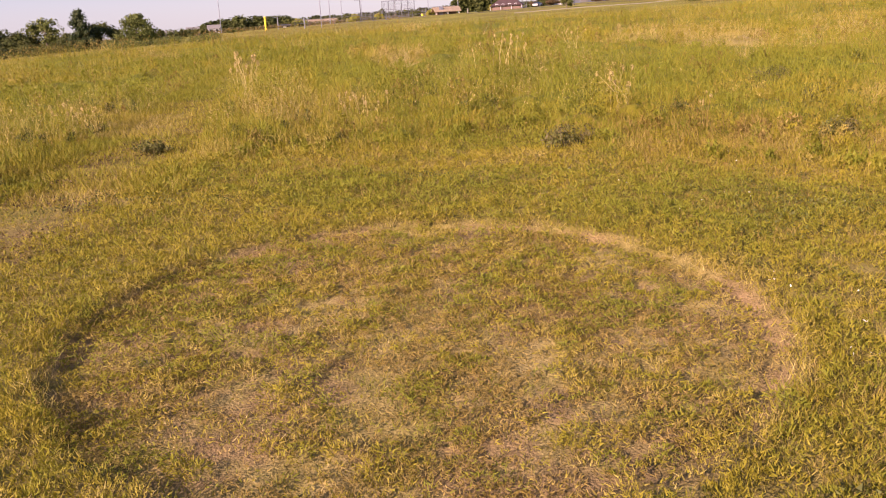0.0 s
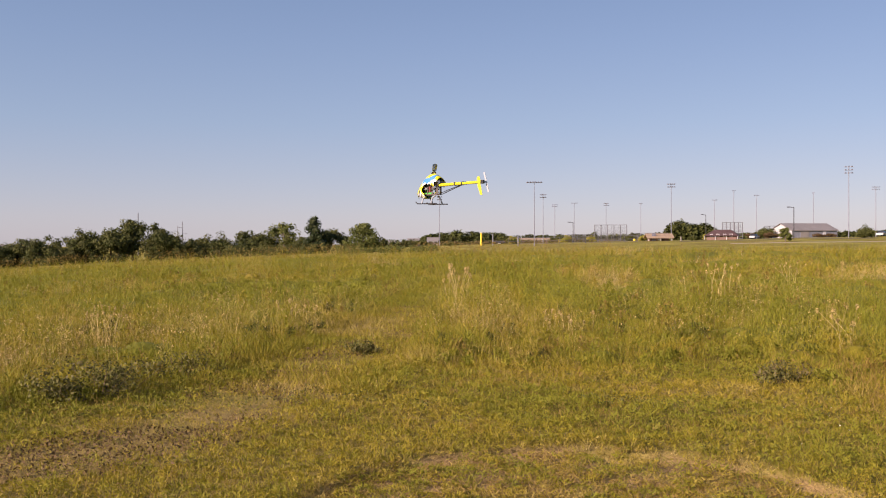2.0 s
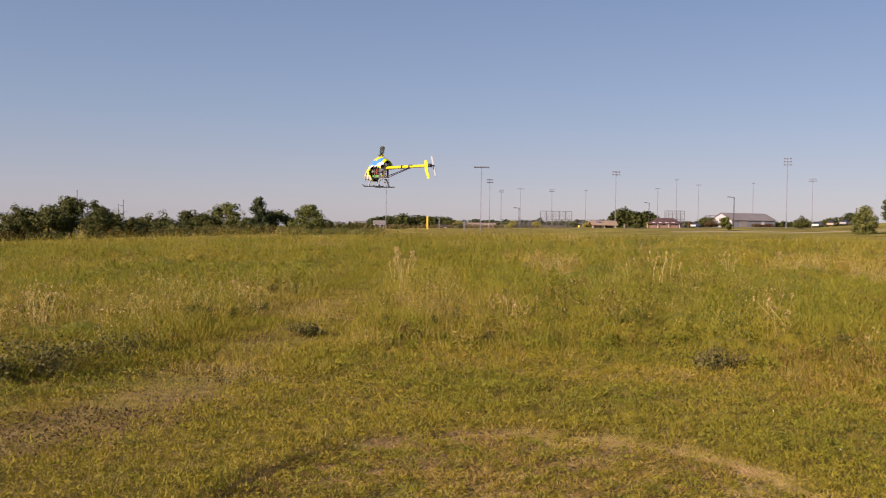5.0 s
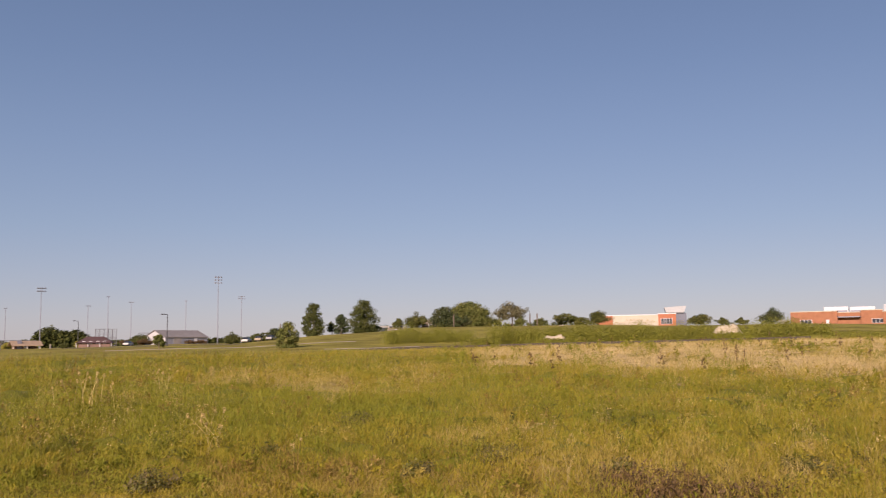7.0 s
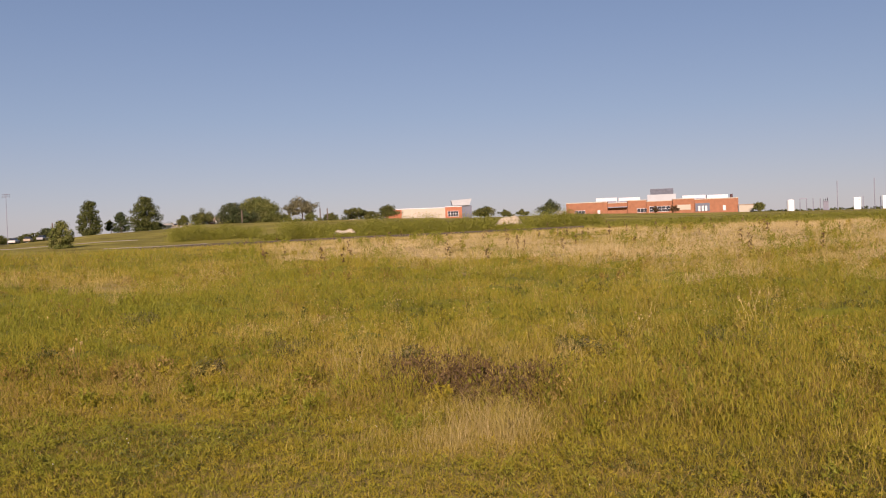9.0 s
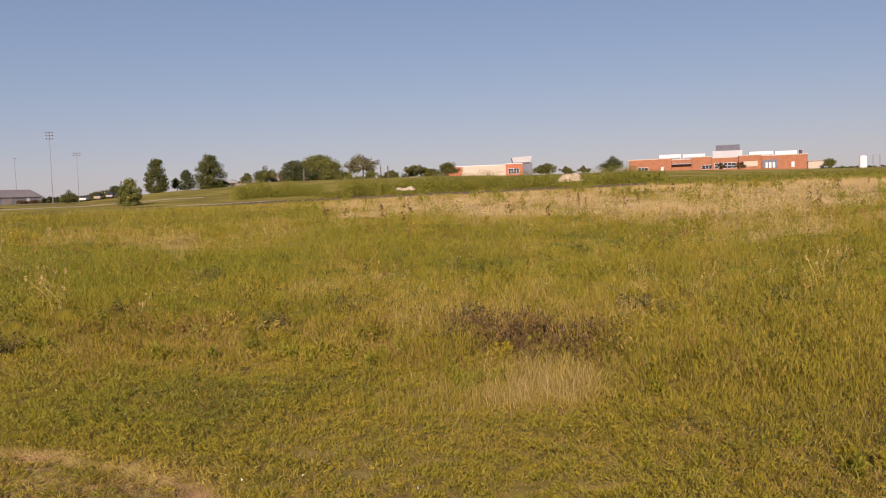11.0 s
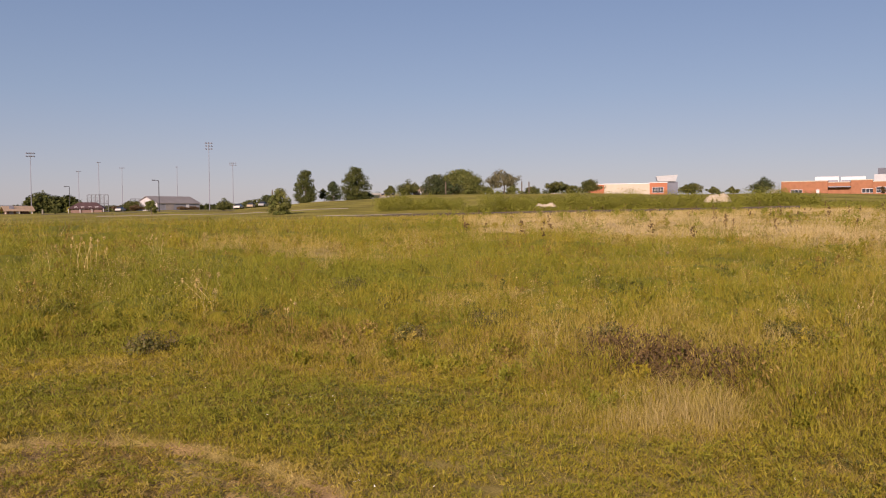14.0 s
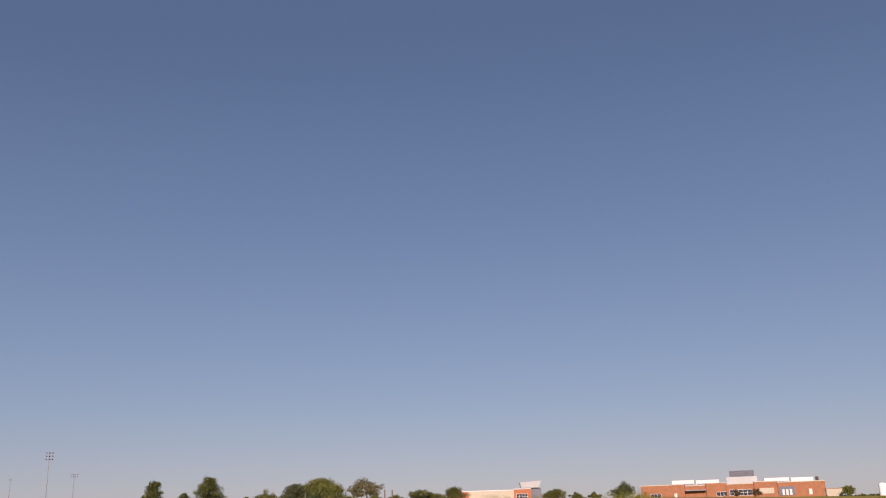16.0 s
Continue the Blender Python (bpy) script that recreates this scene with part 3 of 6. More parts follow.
def forbs(name, rng, x, y, material, dry_shift, label):
    """One object of upright weeds, each a spindle of narrow leaves."""
    k = 26
    n = len(x)
    r = np.hypot(x, y)
    tallness = rng.uniform(0.25, 0.62, n) * (0.7 + 0.6 * smooth(12, 30, r))
    u = rng.uniform(0.08, 1.0, (n, k))
    ang = rng.uniform(0, math.tau, (n, k))
    reach = (0.15 - 0.10 * u) * rng.uniform(0.5, 1.3, (n, k)) * (0.6 + 0.8 * tallness[:, None])
    z0 = ground(x, y)
    c, s = np.cos(ang), np.sin(ang)
    w = (0.004 + r * 0.00022)[:, None] * rng.uniform(0.7, 1.4, (n, k))
    zz = z0[:, None] + tallness[:, None] * u
    root = np.stack([x[:, None] + 0 * u, y[:, None] + 0 * u, zz], -1)
    tip = np.stack([x[:, None] + c * reach, y[:, None] + s * reach, zz + reach * rng.uniform(0.1, 1.1, (n, k))], -1)
    side = np.stack([-s * w, c * w, 0 * w], -1)
    mid = root * 0.5 + tip * 0.5
    pts = np.stack([root, mid + side, tip, mid - side], 2).reshape(-1, 3)
    quads = np.arange(n * k * 4).reshape(-1, 4)
    me = mesh_of(name, pts, quads)
    dry = np.clip(dryness(x, y) + dry_shift + rng.normal(0, 0.15, n), 0, 1)
    put_attr(me, "dry", np.repeat(dry, k * 4))
    put_attr(me, "shade", np.repeat(rng.uniform(0, 1, n * k), 4))
    me.materials.append(material)
    return tagged(new(name, me), label, "weeds", kind="stuff")


def build_grass():
    rng = np.random.default_rng(11)

    def clumps(x, y, seed):
        return smooth(0.30, 0.66, fbm(x, y, 0.20, seed, 2) * 0.6 + fbm(x, y, 0.7, seed + 3, 2) * 0.4)

    # short mown grass
    x, y = sown(rng, 260000, -37, 78, 2.6, 14.5, 0.9)
    q, t = ring_at(x, y), tall(x, y)
    c = clumps(x, y, 61)
    rim = np.exp(-((q - 1.0) / 0.045) ** 2) * smooth(0.34, 0.54, fbm(x, y, 0.45, 66))
    wheel = np.exp(-((path_gap(x, y) - 0.35) / 0.3) ** 2) * smooth(0.4, 0.62, fbm(x, y, 1.2, 68))
    thin = np.where(q < 1.0, 0.12 + 0.5 * c, 0.70 + 0.30 * c) * (1 - 0.85 * rim) * (1 - 0.55 * wheel) * (1 - 0.38 * smooth(0.9, 0.3, path_gap(x, y)))
    keep = (rng.uniform(0, 1, len(x)) < thin) & (t < 0.8)
    x, y, q, c = x[keep], y[keep], q[keep], c[keep]
    h = np.where(q < 1.0, 0.016, 0.034) * rng.uniform(0.5, 1.6, len(x)) * (0.5 + 0.9 * c) * (1 + 1.6 * tall(x, y))
    blades("mown_grass", rng, x, y, h, rng.uniform(0.004, 0.009, len(x)), 1.5, GRASS, "short mown yellow-green grass, worn thin inside a ring", -0.02, 0)
    # the lawn round and behind the viewer's stand
    x, y = sown(rng, 36000, 78, 323, 0.3, 15, 0.9)
    x2, y2 = sown(rng, 14000, -37, 78, 0.3, 2.7, 0.6)
    x, y = np.concatenate([x, x2]), np.concatenate([y, y2])
    h = 0.06 * rng.uniform(0.5, 1.6, len(x)) * (0.5 + 0.9 * clumps(x, y, 61)) * (1 + 3.0 * tall(x, y))
    blades("mown_grass", rng, x, y, h, rng.uniform(0.012, 0.026, len(x)), 1.5, GRASS, "short mown yellow-green grass round the stand", -0.02, 0)
    x, y = sown(rng, 150000, 78, 323, 0.4, 16, 0.75)
    x2, y2 = sown(rng, 42000, -37, 78, 0.4, 2.8, 0.6)
    x, y = np.concatenate([x, x2]), np.concatenate([y, y2])
    plants("clover_and_broadleaf", rng, x, y, 0.2, lambda x, y: 0.05 + 0.08 * smooth(0.3, 0.7, fbm(x, y, 0.6, 93)), lambda r: 0.018 + 0.0012 * r, GRASS,
           "low clover and broad-leaved plants round the stand", -0.30, 0.24, 17, "leaves", 0.28, 0.1, 0.6, 0.15, 0.6)
    # clover and other low broad-leaved plants in tufts, thinner inside the ring
    x, y = sown(rng, 640000, -37, 78, 2.6, 13.5, 0.9)
    keep = (ring_at(x, y) > 1.03) & (rng.uniform(0, 1, len(x)) < 1.05 - tall(x, y)) & (rng.uniform(0, 1, len(x)) < 0.10 + 0.90 * smooth(0.25, 1.0, path_gap(x, y) + (fbm(x, y, 0.5, 103) - 0.5) * 0.8))
    plants("clover_and_broadleaf", rng, x[keep], y[keep], 0.17, lambda x, y: 0.05 + 0.10 * smooth(0.3, 0.7, fbm(x, y, 0.6, 93)) + 0.08 * tall(x, y), lambda r: 0.008 + 0.0010 * r, GRASS,
           "low clover and broad-leaved plants in the lawn", -0.16, 0.24, 5, "leaves", 0.26, 0.1, 0.6, 0.15, 0.6)
    # the fuller edge of the lawn round the ring
    x, y = sown(rng, 200000, -34, 44, 2.4, 9.0, 0.8)
    q = ring_at(x, y) - (fbm(x, y, 0.8, 65) - 0.5) * 0.10
    keep = (q > 1.035) & (q < 1.13) & (rng.uniform(0, 1, len(x)) < 0.9 * smooth(0.28, 0.5, fbm(x, y, 0.6, 157)))
    plants("ring_edge_grass", rng, x[keep], y[keep], 0.13, lambda x, y: 0.07 + 0.08 * fbm(x, y, 0.5, 159), lambda r: 0.009 + 0.0009 * r, GRASS,
           "fuller grass along the edge of a worn ring", -0.14, 0.24, 16, "grass", 0.2, 0.0, 1.1, 0.1, 0.6, 2.4)
    x, y = sown(rng, 270000, -30, 40, 2.6, 8.2, 0.7)
    keep = (ring_at(x, y) < 1.03) & (rng.uniform(0, 1, len(x)) < 0.12 + 0.88 * smooth(0.37, 0.53, fbm(x, y, 0.3, 94) * 0.65 + fbm(x, y, 1.6, 96) * 0.35 + 0.03 * (y - RING[1])))
    plants("ring_weeds", rng, x[keep], y[keep], 0.14, lambda x, y: 0.03 + 0.05 * fbm(x, y, 0.4, 95), lambda r: 0.008 + 0.0009 * r, GRASS,
           "low sparse weeds on the worn soil inside a ring", -0.20, 0.26, 6, "leaves", 0.24, 0.0, 0.4, 0.30, 0.7)
    x, y = sown(rng, 240000, -30, 40, 2.6, 8.2, 0.7)
    keep = (ring_at(x, y) < 1.03) & (rng.uniform(0, 1, len(x)) < 0.15 + 0.85 * smooth(0.40, 0.58, fbm(x, y, 0.45, 98)))
    plants("ring_stubble", rng, x[keep], y[keep], 0.09, lambda x, y: 0.018 + 0.03 * fbm(x, y, 0.4, 99), lambda r: 0.008 + 0.0008 * r, RUST,
           "brown withered stubble on the worn soil inside a ring", 0.0, 0.5, 12, "leaves", 0.22, 0.0, 0.3, 0.3, 0.8)
    x, y = sown(rng, 170000, -37, 78, 3.0, 13.5, 0.95)
    keep = (ring_at(x, y) > 1.03) & (rng.uniform(0, 1, len(x)) < smooth(0.42, 0.62, fbm(x, y, 1.3, 100) * 0.6 + fbm(x, y, 0.3, 101) * 0.4))
    plants("lawn_thatch", rng, x[keep], y[keep], 0.15, lambda x, y: 0.05 + 0.09 * fbm(x, y, 0.6, 102) + 0.1 * tall(x, y), lambda r: 0.008 + 0.0008 * r, RUST,
           "brownish withered stems in the lawn", 0.1, 0.6, 14, "leaves", 0.15, 0.0, 1.2, 0.3, 0.6, 2.8)
    # the mown path further out
    x, y = sown(rng, 160000, -16, 2, 11, 40, 1.0)
    keep = (path_gap(x, y) < 1.4) & (rng.uniform(0, 1, len(x)) < 0.45 + 0.5 * smooth(0.2, 0.7, path_gap(x, y)))
    x, y = x[keep], y[keep]
    blades("path_grass", rng, x, y, rng.uniform(0.03, 0.11, len(x)) * (0.7 + 0.8 * clumps(x, y, 44)), rng.uniform(0.010, 0.02, len(x)), 1.2, GRASS, "short trodden grass of a mown path", -0.02, 0)
    x, y = sown(rng, 90000, -42, 2, 5.5, 24, 1.0)
    keep = (path_gap(x, y) < 1.1) & (rng.uniform(0, 1, len(x)) < smooth(0.40, 0.62, fbm(x, y, 0.7, 97)) * smooth(1.1, 0.4, path_gap(x, y)))
    litter("trodden_litter", rng, x[keep], y[keep], 0.005, 0.05, 0.026, DEAD, "brown trodden leaf litter on a mown path", "leaves", 0.2, 1.0)
    # high grass
    x, y = sown(rng, 160000, -37, 78, 5.0, 19, 0.8)
    t = tall(x, y)
    keep = rng.uniform(0, 1, len(x)) < t * (0.25 + 0.9 * clumps(x, y, 14))
    x, y, t = x[keep], y[keep], t[keep]
    r, az = polar(x, y)
    h = (0.10 + 0.28 * t * smooth(0.28, 0.72, fbm(x, y, 1.6, 15))) * rng.uniform(0.45, 1.5, len(x))
    blades("meadow_grass", rng, x, y, h * (0.72 + 0.28 * smooth(6, 11, r)), rng.uniform(0.6, 1.25, len(x)) * (0.0014 + 0.00042 * r), 1.0, GRASS, "high unmown meadow grass, green mixed with straw", -0.08)
    x, y = sown(rng, 400000, -37, 78, 6.5, 23, 0.95)
    keep = rng.uniform(0, 1, len(x)) < smooth(0.02, 0.5, tall(x, y))
    plants("meadow_herbs", rng, x[keep], y[keep], 0.42, herb_height, lambda r: 0.012 + 0.0007 * r, GRASS,
           "feathery leafy herbs between the meadow grasses", -0.10, 0.34, 7, narrow=0.15, upright=1.7, grain=0.4, long=3.0)

    x, y = sown(rng, 90000, -37, 78, 17, 42, 0.9)
    keep = rng.uniform(0, 1, len(x)) < tall(x, y) * (0.35 + 0.65 * smooth(0.3, 0.6, fbm(x, y, 0.9, 26)))
    x, y = x[keep], y[keep]
    h = lumpy(x, y) * rng.uniform(0.4, 1.2, len(x))
    blades("meadow_grass", rng, x, y, h, rng.uniform(0.006, 0.014, len(x)), 1.1, GRASS, "high unmown meadow grass, green mixed with straw", 0.04, 0)
    x, y = sown(rng, 250000, -37, 78, 21, 48, 0.9)
    keep = rng.uniform(0, 1, len(x)) < tall(x, y)
    plants("meadow_herbs", rng, x[keep], y[keep], 0.75, lumpy, lambda r: 0.014 + 0.0006 * r, GRASS, "feathery leafy herbs between the meadow grasses", -0.08, 0.30, 8, narrow=0.17, upright=1.7, grain=0.25, long=3.0)

    def in_field(x, y):
        r, az = polar(x, y)
        return (r < 72 + 39 * smooth(20, 34, az)) & (rng.uniform(0, 1, len(x)) < tall(x, y))

    x, y = sown(rng, 130000, -37, 78, 40, 118, 0.8)
    keep = in_field(x, y)
    x, y = x[keep], y[keep]
    r = np.hypot(x, y)
    blades("distant_meadow_grass", rng, x, y, lumpy(x, y) * rng.uniform(0.6, 1.3, len(x)), 0.010 + r * 0.0003 * rng.uniform(0.6, 1.4, len(x)), 1.1, GRASS, "far meadow grass with bands of pale straw", 0.04, 0)
    x, y = sown(rng, 240000, -37, 78, 44, 118, 0.8)
    keep = in_field(x, y)
    plants("distant_meadow_herbs", rng, x[keep], y[keep], 1.5, lumpy, lambda r: 0.012 + 0.0006 * r, GRASS,
           "far leafy meadow growth, green with pale straw bands", -0.04, 0.26, 9, narrow=0.20, upright=1.6, grain=0.2, long=2.6)
    # bright green plumes that stand out of the growth, in drifts
    for count, (r0, r1, size, height, shift, vary, seed, gaps), leaf in zip((190000, 120000, 60000), LAYERS[3:], (lambda r: 0.010 + 0.0007 * r, lambda r: 0.012 + 0.0006 * r, lambda r: 0.016 + 0.0006 * r)):
        x, y = sown(rng, count, -37, 78, r0, r1, 0.95)
        keep = in_field(x, y) & (rng.uniform(0, 1, count) < drift(x, y, seed))
        plants("green_plumes", rng, x[keep], y[keep], size, height, leaf, GRASS,
               "soft bright green plumes of weeds in drifts", shift, vary, seed, narrow=0.15, low=0.4, upright=1.8, gaps=gaps, grain=0.25, long=3.0)
    # upright leafy weeds
    for name, count, seed, material, shift, label in (("meadow_forbs", 4500, 28, GRASS, -0.25, "feathery green weeds standing above the meadow grass"),
                                                      ("rust_forbs", 2600, 53, RUST, 0.0, "rust-brown withered weeds scattered in the meadow")):
        x, y = sown(rng, count, -37, 78, 9.5, 75, 1.0)
        patch = fbm(x, y, 4.5, seed) * 0.7 + fbm(x, y, 1.2, seed + 4) * 0.3
        r, az = polar(x, y)
        straw = smooth(44, 62, r) * smooth(32, 42, az)
        keep = rng.uniform(0, 1, len(x)) < tall(x, y) * smooth(0.40, 0.62, patch) * (1 - 0.7 * straw)
        forbs(name, rng, x[keep], y[keep], material, shift, label)
    # the feathery stand behind the lawn
    x, y = sown(rng, 9000, -37, 78, 8, 24, 1.0)
    keep = rng.uniform(0, 1, len(x)) < smooth(0.3, 0.9, tall(x, y)) * smooth(0.36, 0.56, fbm(x, y, 1.8, 57))
    forbs("feathery_weeds", rng, x[keep][:2000], y[keep][:2000], GRASS, -0.35, "feathery green weeds in a stand behind the lawn")
    # big weeds that stand up in clumps
    for name, count, seed, material, shift, label in (("green_weeds", 640, 101, GRASS, -0.2, "bushy green weeds in clumps across the meadow"), ("yellow_weeds", 170, 107, GRASS, -0.08, "bushy yellow-green weeds across the meadow"),
                                                      ("withered_weeds", 170, 113, RUST, 0.1, "withered brown weeds across the meadow")):
        x, y = sown(rng, count * 6, -36, 80, 8.0, 46, 1.1)
        r, az = polar(x, y)
        t = tall(x, y)
        keep = (rng.uniform(0, 1, len(x)) < smooth(0.25, 0.8, t) * smooth(0.42, 0.66, fbm(x, y, 3.2, seed) * 0.65 + fbm(x, y, 0.9, seed + 2) * 0.35)) & (path_gap(x, y) > 1.3)
        x, y = x[keep][:count], y[keep][:count]
        bushy(name, rng, x, y, material, shift, label)
    # the brown dead clump, bushes in the straw, and dark clumps at the lawn's edge
    spots = np.array([(0.0, 0.0), (0.15, -0.4), (0.1, -0.8), (-0.1, -1.2), (-0.3, -1.6), (0.6, 0.2), (0.5, -1.2)])
    pick = rng.integers(0, len(spots), 150)
    x, y = 7.6 + spots[pick, 0] + rng.normal(0, 0.24, 150), 7.2 + spots[pick, 1] + rng.normal(0, 0.24, 150)
    bushy("dead_weed_clump", rng, x, y, DEAD, 0.0, "dead purple-brown weeds in a low tangled clump", 1.15)
    x, y = sown(rng, 900, 34, 80, 26, 100, 0.7)
    keep = rng.uniform(0, 1, len(x)) < smooth(0.48, 0.66, fbm(x, y, 4, 45)) * 0.8 + 0.06
    bushy("field_bushes", rng, x[keep][:170], y[keep][:170], GRASS, -0.75, "green bushes scattered in the pale straw field", 1.9)
    hx, hy = sown(rng, 80, 36, 73, 38, 104, 0.5)
    pick = np.repeat(np.arange(80), 16)
    x, y = hx[pick] + rng.normal(0, 0.045, len(pick)), hy[pick] + rng.normal(0, 0.045, len(pick))
    high = np.repeat(rng.uniform(0.8, 1.25, 80), 16) * rng.uniform(0.4, 1.0, len(pick))
    litter("dock_stalks", rng, x, y, high - 0.06, high, 0.12, DEAD, "dark brown dock stalks standing in the straw", "weeds", 0.0, 0.3)
    edge_az = rng.uniform(-33, 76, 330)
    d = np.interp(edge_az, *LAWN) + rng.uniform(0.4, 2.2, 330)
    x, y = d * np.sin(np.radians(edge_az)), d * np.cos(np.radians(edge_az))
    keep = (smooth(0.42, 0.60, fbm(x, y, 1.6, 49)) > rng.uniform(0, 1, 330)) & (path_gap(x, y) > 1.2)
    bushy("edge_weeds", rng, x[keep][:90], y[keep][:90], GRASS, -0.4, "green leafy weeds along the lawn's edge", 0.7)
    # straw tussock
    hubs = np.concatenate([np.stack([rng.normal(6.15, 0.62, 70), rng.normal(5.15, 0.5, 70)], -1), np.stack([rng.normal(11.7, 0.6, 22), rng.normal(9.7, 0.4, 22)], -1),
                           np.stack([rng.uniform(-6, 14, 90), rng.uniform(13, 24, 90)], -1), np.stack([rng.uniform(9, 26, 90), rng.uniform(5, 16, 90)], -1)])
    pick = rng.integers(0, len(hubs), 16000)
    x, y = hubs[pick, 0] + rng.normal(0, 0.13, 16000), hubs[pick, 1] + rng.normal(0, 0.13, 16000)
    blades("straw_tussock", rng, x, y, rng.uniform(0.12, 0.46, len(x)) * np.where(pick < 70, 0.45 + 0.85 * np.exp(-((x - 6.45) ** 2 + (y - 5.2) ** 2) / 0.7), 1.0), rng.uniform(0.0018, 0.0042, len(x)), 0.8, GRASS, "tussocks of tall pale straw grass", 0.08)
    # pale seed heads above the grass
    x, y = sown(rng, 14000, -37, 78, 13, 45, 0.9)
    keep = (rng.uniform(0, 1, len(x)) < tall(x, y) * smooth(0.42, 0.68, fbm(x, y, 3.0, 18)))
    x, y = x[keep], y[keep]
    litter("seed_panicles", rng, x, y, 0.22, 0.30 + 0.42 * fbm(x, y, 1.6, 15), 0.020, SEED, "pale seed heads nodding over the meadow grass", "seed heads", 0.2, 0.2)
    for count, az0, az1, r0, r1, label in ((75, -33, -15, 13.0, 20, "golden seeding weeds in a loose stand"), (90, -18, 2, 15, 24, "pale seeding weeds scattered in the meadow"), (60, 8, 22, 15, 30, "pale seeding weeds scattered in the meadow"), (70, 40, 72, 14, 34, "dry seeding weeds scattered in the meadow")):
        hx, hy = sown(rng, count, az0, az1, r0, r1, 1.0)
        pick = np.repeat(np.arange(count), 13)
        high = np.repeat(rng.uniform(0.45, 0.85, count), 13) * rng.uniform(0.45, 1.0, len(pick))
        x, y = hx[pick] + rng.normal(0, 0.10, len(pick)), hy[pick] + rng.normal(0, 0.10, len(pick))
        keep = (tall(x, y) > 0.5) & (path_gap(x, y) > 1.0)
        x, y, high = x[keep], y[keep], high[keep]
        blades("seeding_stems", rng, x, y, high, np.full(len(x), 0.0042), 0.3, STRAW, label.replace("weeds", "stems"), 0.2, 0, "weeds")
        litter("seed_panicles", rng, np.repeat(x, 3) + rng.normal(0, 0.015, 3 * len(x)), np.repeat(y, 3) + rng.normal(0, 0.015, 3 * len(x)), np.repeat(high, 3) - 0.06, np.repeat(high, 3) + 0.02, 0.020, SEED, label, "seed heads", 0.0, 0.3)
    # dark weeds standing in for shaded holes; patches of clover in the lawn
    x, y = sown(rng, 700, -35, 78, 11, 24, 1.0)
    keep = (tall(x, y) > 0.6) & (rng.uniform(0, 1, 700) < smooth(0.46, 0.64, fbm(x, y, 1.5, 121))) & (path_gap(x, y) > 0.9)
    bushy("shade_gap_weeds", rng, x[keep][:150], y[keep][:150], DARKWEED, -0.3, "low dark weeds painting shaded gaps in the high growth", 0.75)
    x, y = sown(rng, 110000, -37, 78, 2.8, 12.5, 0.9)
    keep = (rng.uniform(0, 1, len(x)) < smooth(0.54, 0.68, fbm(x, y, 0.9, 123) * 0.6 + fbm(x, y, 0.25, 125) * 0.4)) & (ring_at(x, y) > 1.08)
    x, y = x[keep], y[keep]
    litter("clover_patches", rng, x, y, 0.02, 0.11, 0.022, DARKWEED, "darker clover patches in the lawn", "clover", -0.4, 0.8)
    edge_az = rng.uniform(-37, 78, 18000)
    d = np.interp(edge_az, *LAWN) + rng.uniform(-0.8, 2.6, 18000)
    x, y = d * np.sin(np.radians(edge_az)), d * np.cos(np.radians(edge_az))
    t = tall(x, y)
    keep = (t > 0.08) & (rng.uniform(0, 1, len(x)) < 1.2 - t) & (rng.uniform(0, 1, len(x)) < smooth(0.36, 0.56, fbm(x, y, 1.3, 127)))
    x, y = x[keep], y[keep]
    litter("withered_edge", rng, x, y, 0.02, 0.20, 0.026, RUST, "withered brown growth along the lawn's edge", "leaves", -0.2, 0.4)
    x, y = sown(rng, 9000, -36, 8, 62, 71, 0.5)
    keep = rng.uniform(0, 1, len(x)) < smooth(0.36, 0.6, fbm(x, y, 4.0, 22))
    x, y = x[keep], y[keep]
    litter("brow_panicles", rng, x, y, 0.45, 0.80 + 0.45 * fbm(x, y, 2.0, 23), 0.06, RUST, "rusty seed heads along the meadow's brow", "seed heads", 0.0, 0.2)
    # withered stems between lawn and high growth
    x, y = sown(rng, 120000, 12, 78, 8.0, 15.5, 0.95)
    r, az = polar(x, y)
    keep = rng.uniform(0, 1, len(x)) < smooth(0.1, 0.5, tall(x, y)) * (1 - smooth(12.5, 15.5, r)) * smooth(0.40, 0.60, fbm(x, y, 1.7, 151) * 0.65 + fbm(x, y, 0.5, 153) * 0.35)
    plants("withered_stems", rng, x[keep], y[keep], 0.3, lambda x, y: 0.16 + 0.34 * fbm(x, y, 1.2, 155), lambda r: 0.010 + 0.0007 * r, RUST,
           "brown withered stems between lawn and meadow", -0.1, 0.8, 15, "weeds", 0.14, 0.1, 1.6, 0.3, 0.6, 3.0)
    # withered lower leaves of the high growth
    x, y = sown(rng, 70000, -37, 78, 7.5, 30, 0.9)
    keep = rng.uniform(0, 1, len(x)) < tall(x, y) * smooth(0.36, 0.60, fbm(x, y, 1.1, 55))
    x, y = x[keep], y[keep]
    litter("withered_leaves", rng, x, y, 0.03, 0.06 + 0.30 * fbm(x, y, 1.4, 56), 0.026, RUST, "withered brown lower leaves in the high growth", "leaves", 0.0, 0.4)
    x, y = sown(rng, 420, 18, 60, 4.5, 12, 1.0)
    keep = (ring_at(x, y) > 1.05) & (rng.uniform(0, 1, len(x)) < smooth(0.5, 0.7, fbm(x, y, 1.2, 19)))
    x, y = x[keep], y[keep]
    litter("clover_flowers", rng, x, y, 0.05, 0.09, 0.014, PETAL, "tiny white clover flowers in the lawn", "flowers", 0.0, 0.8)


build_undergrowth()
build_grass()


# dark colour that draws a thin line along the road
KERB = mat("dark_kerb", (0.055, 0.045, 0.035), 0.9, vary=0.3, size=0.8)


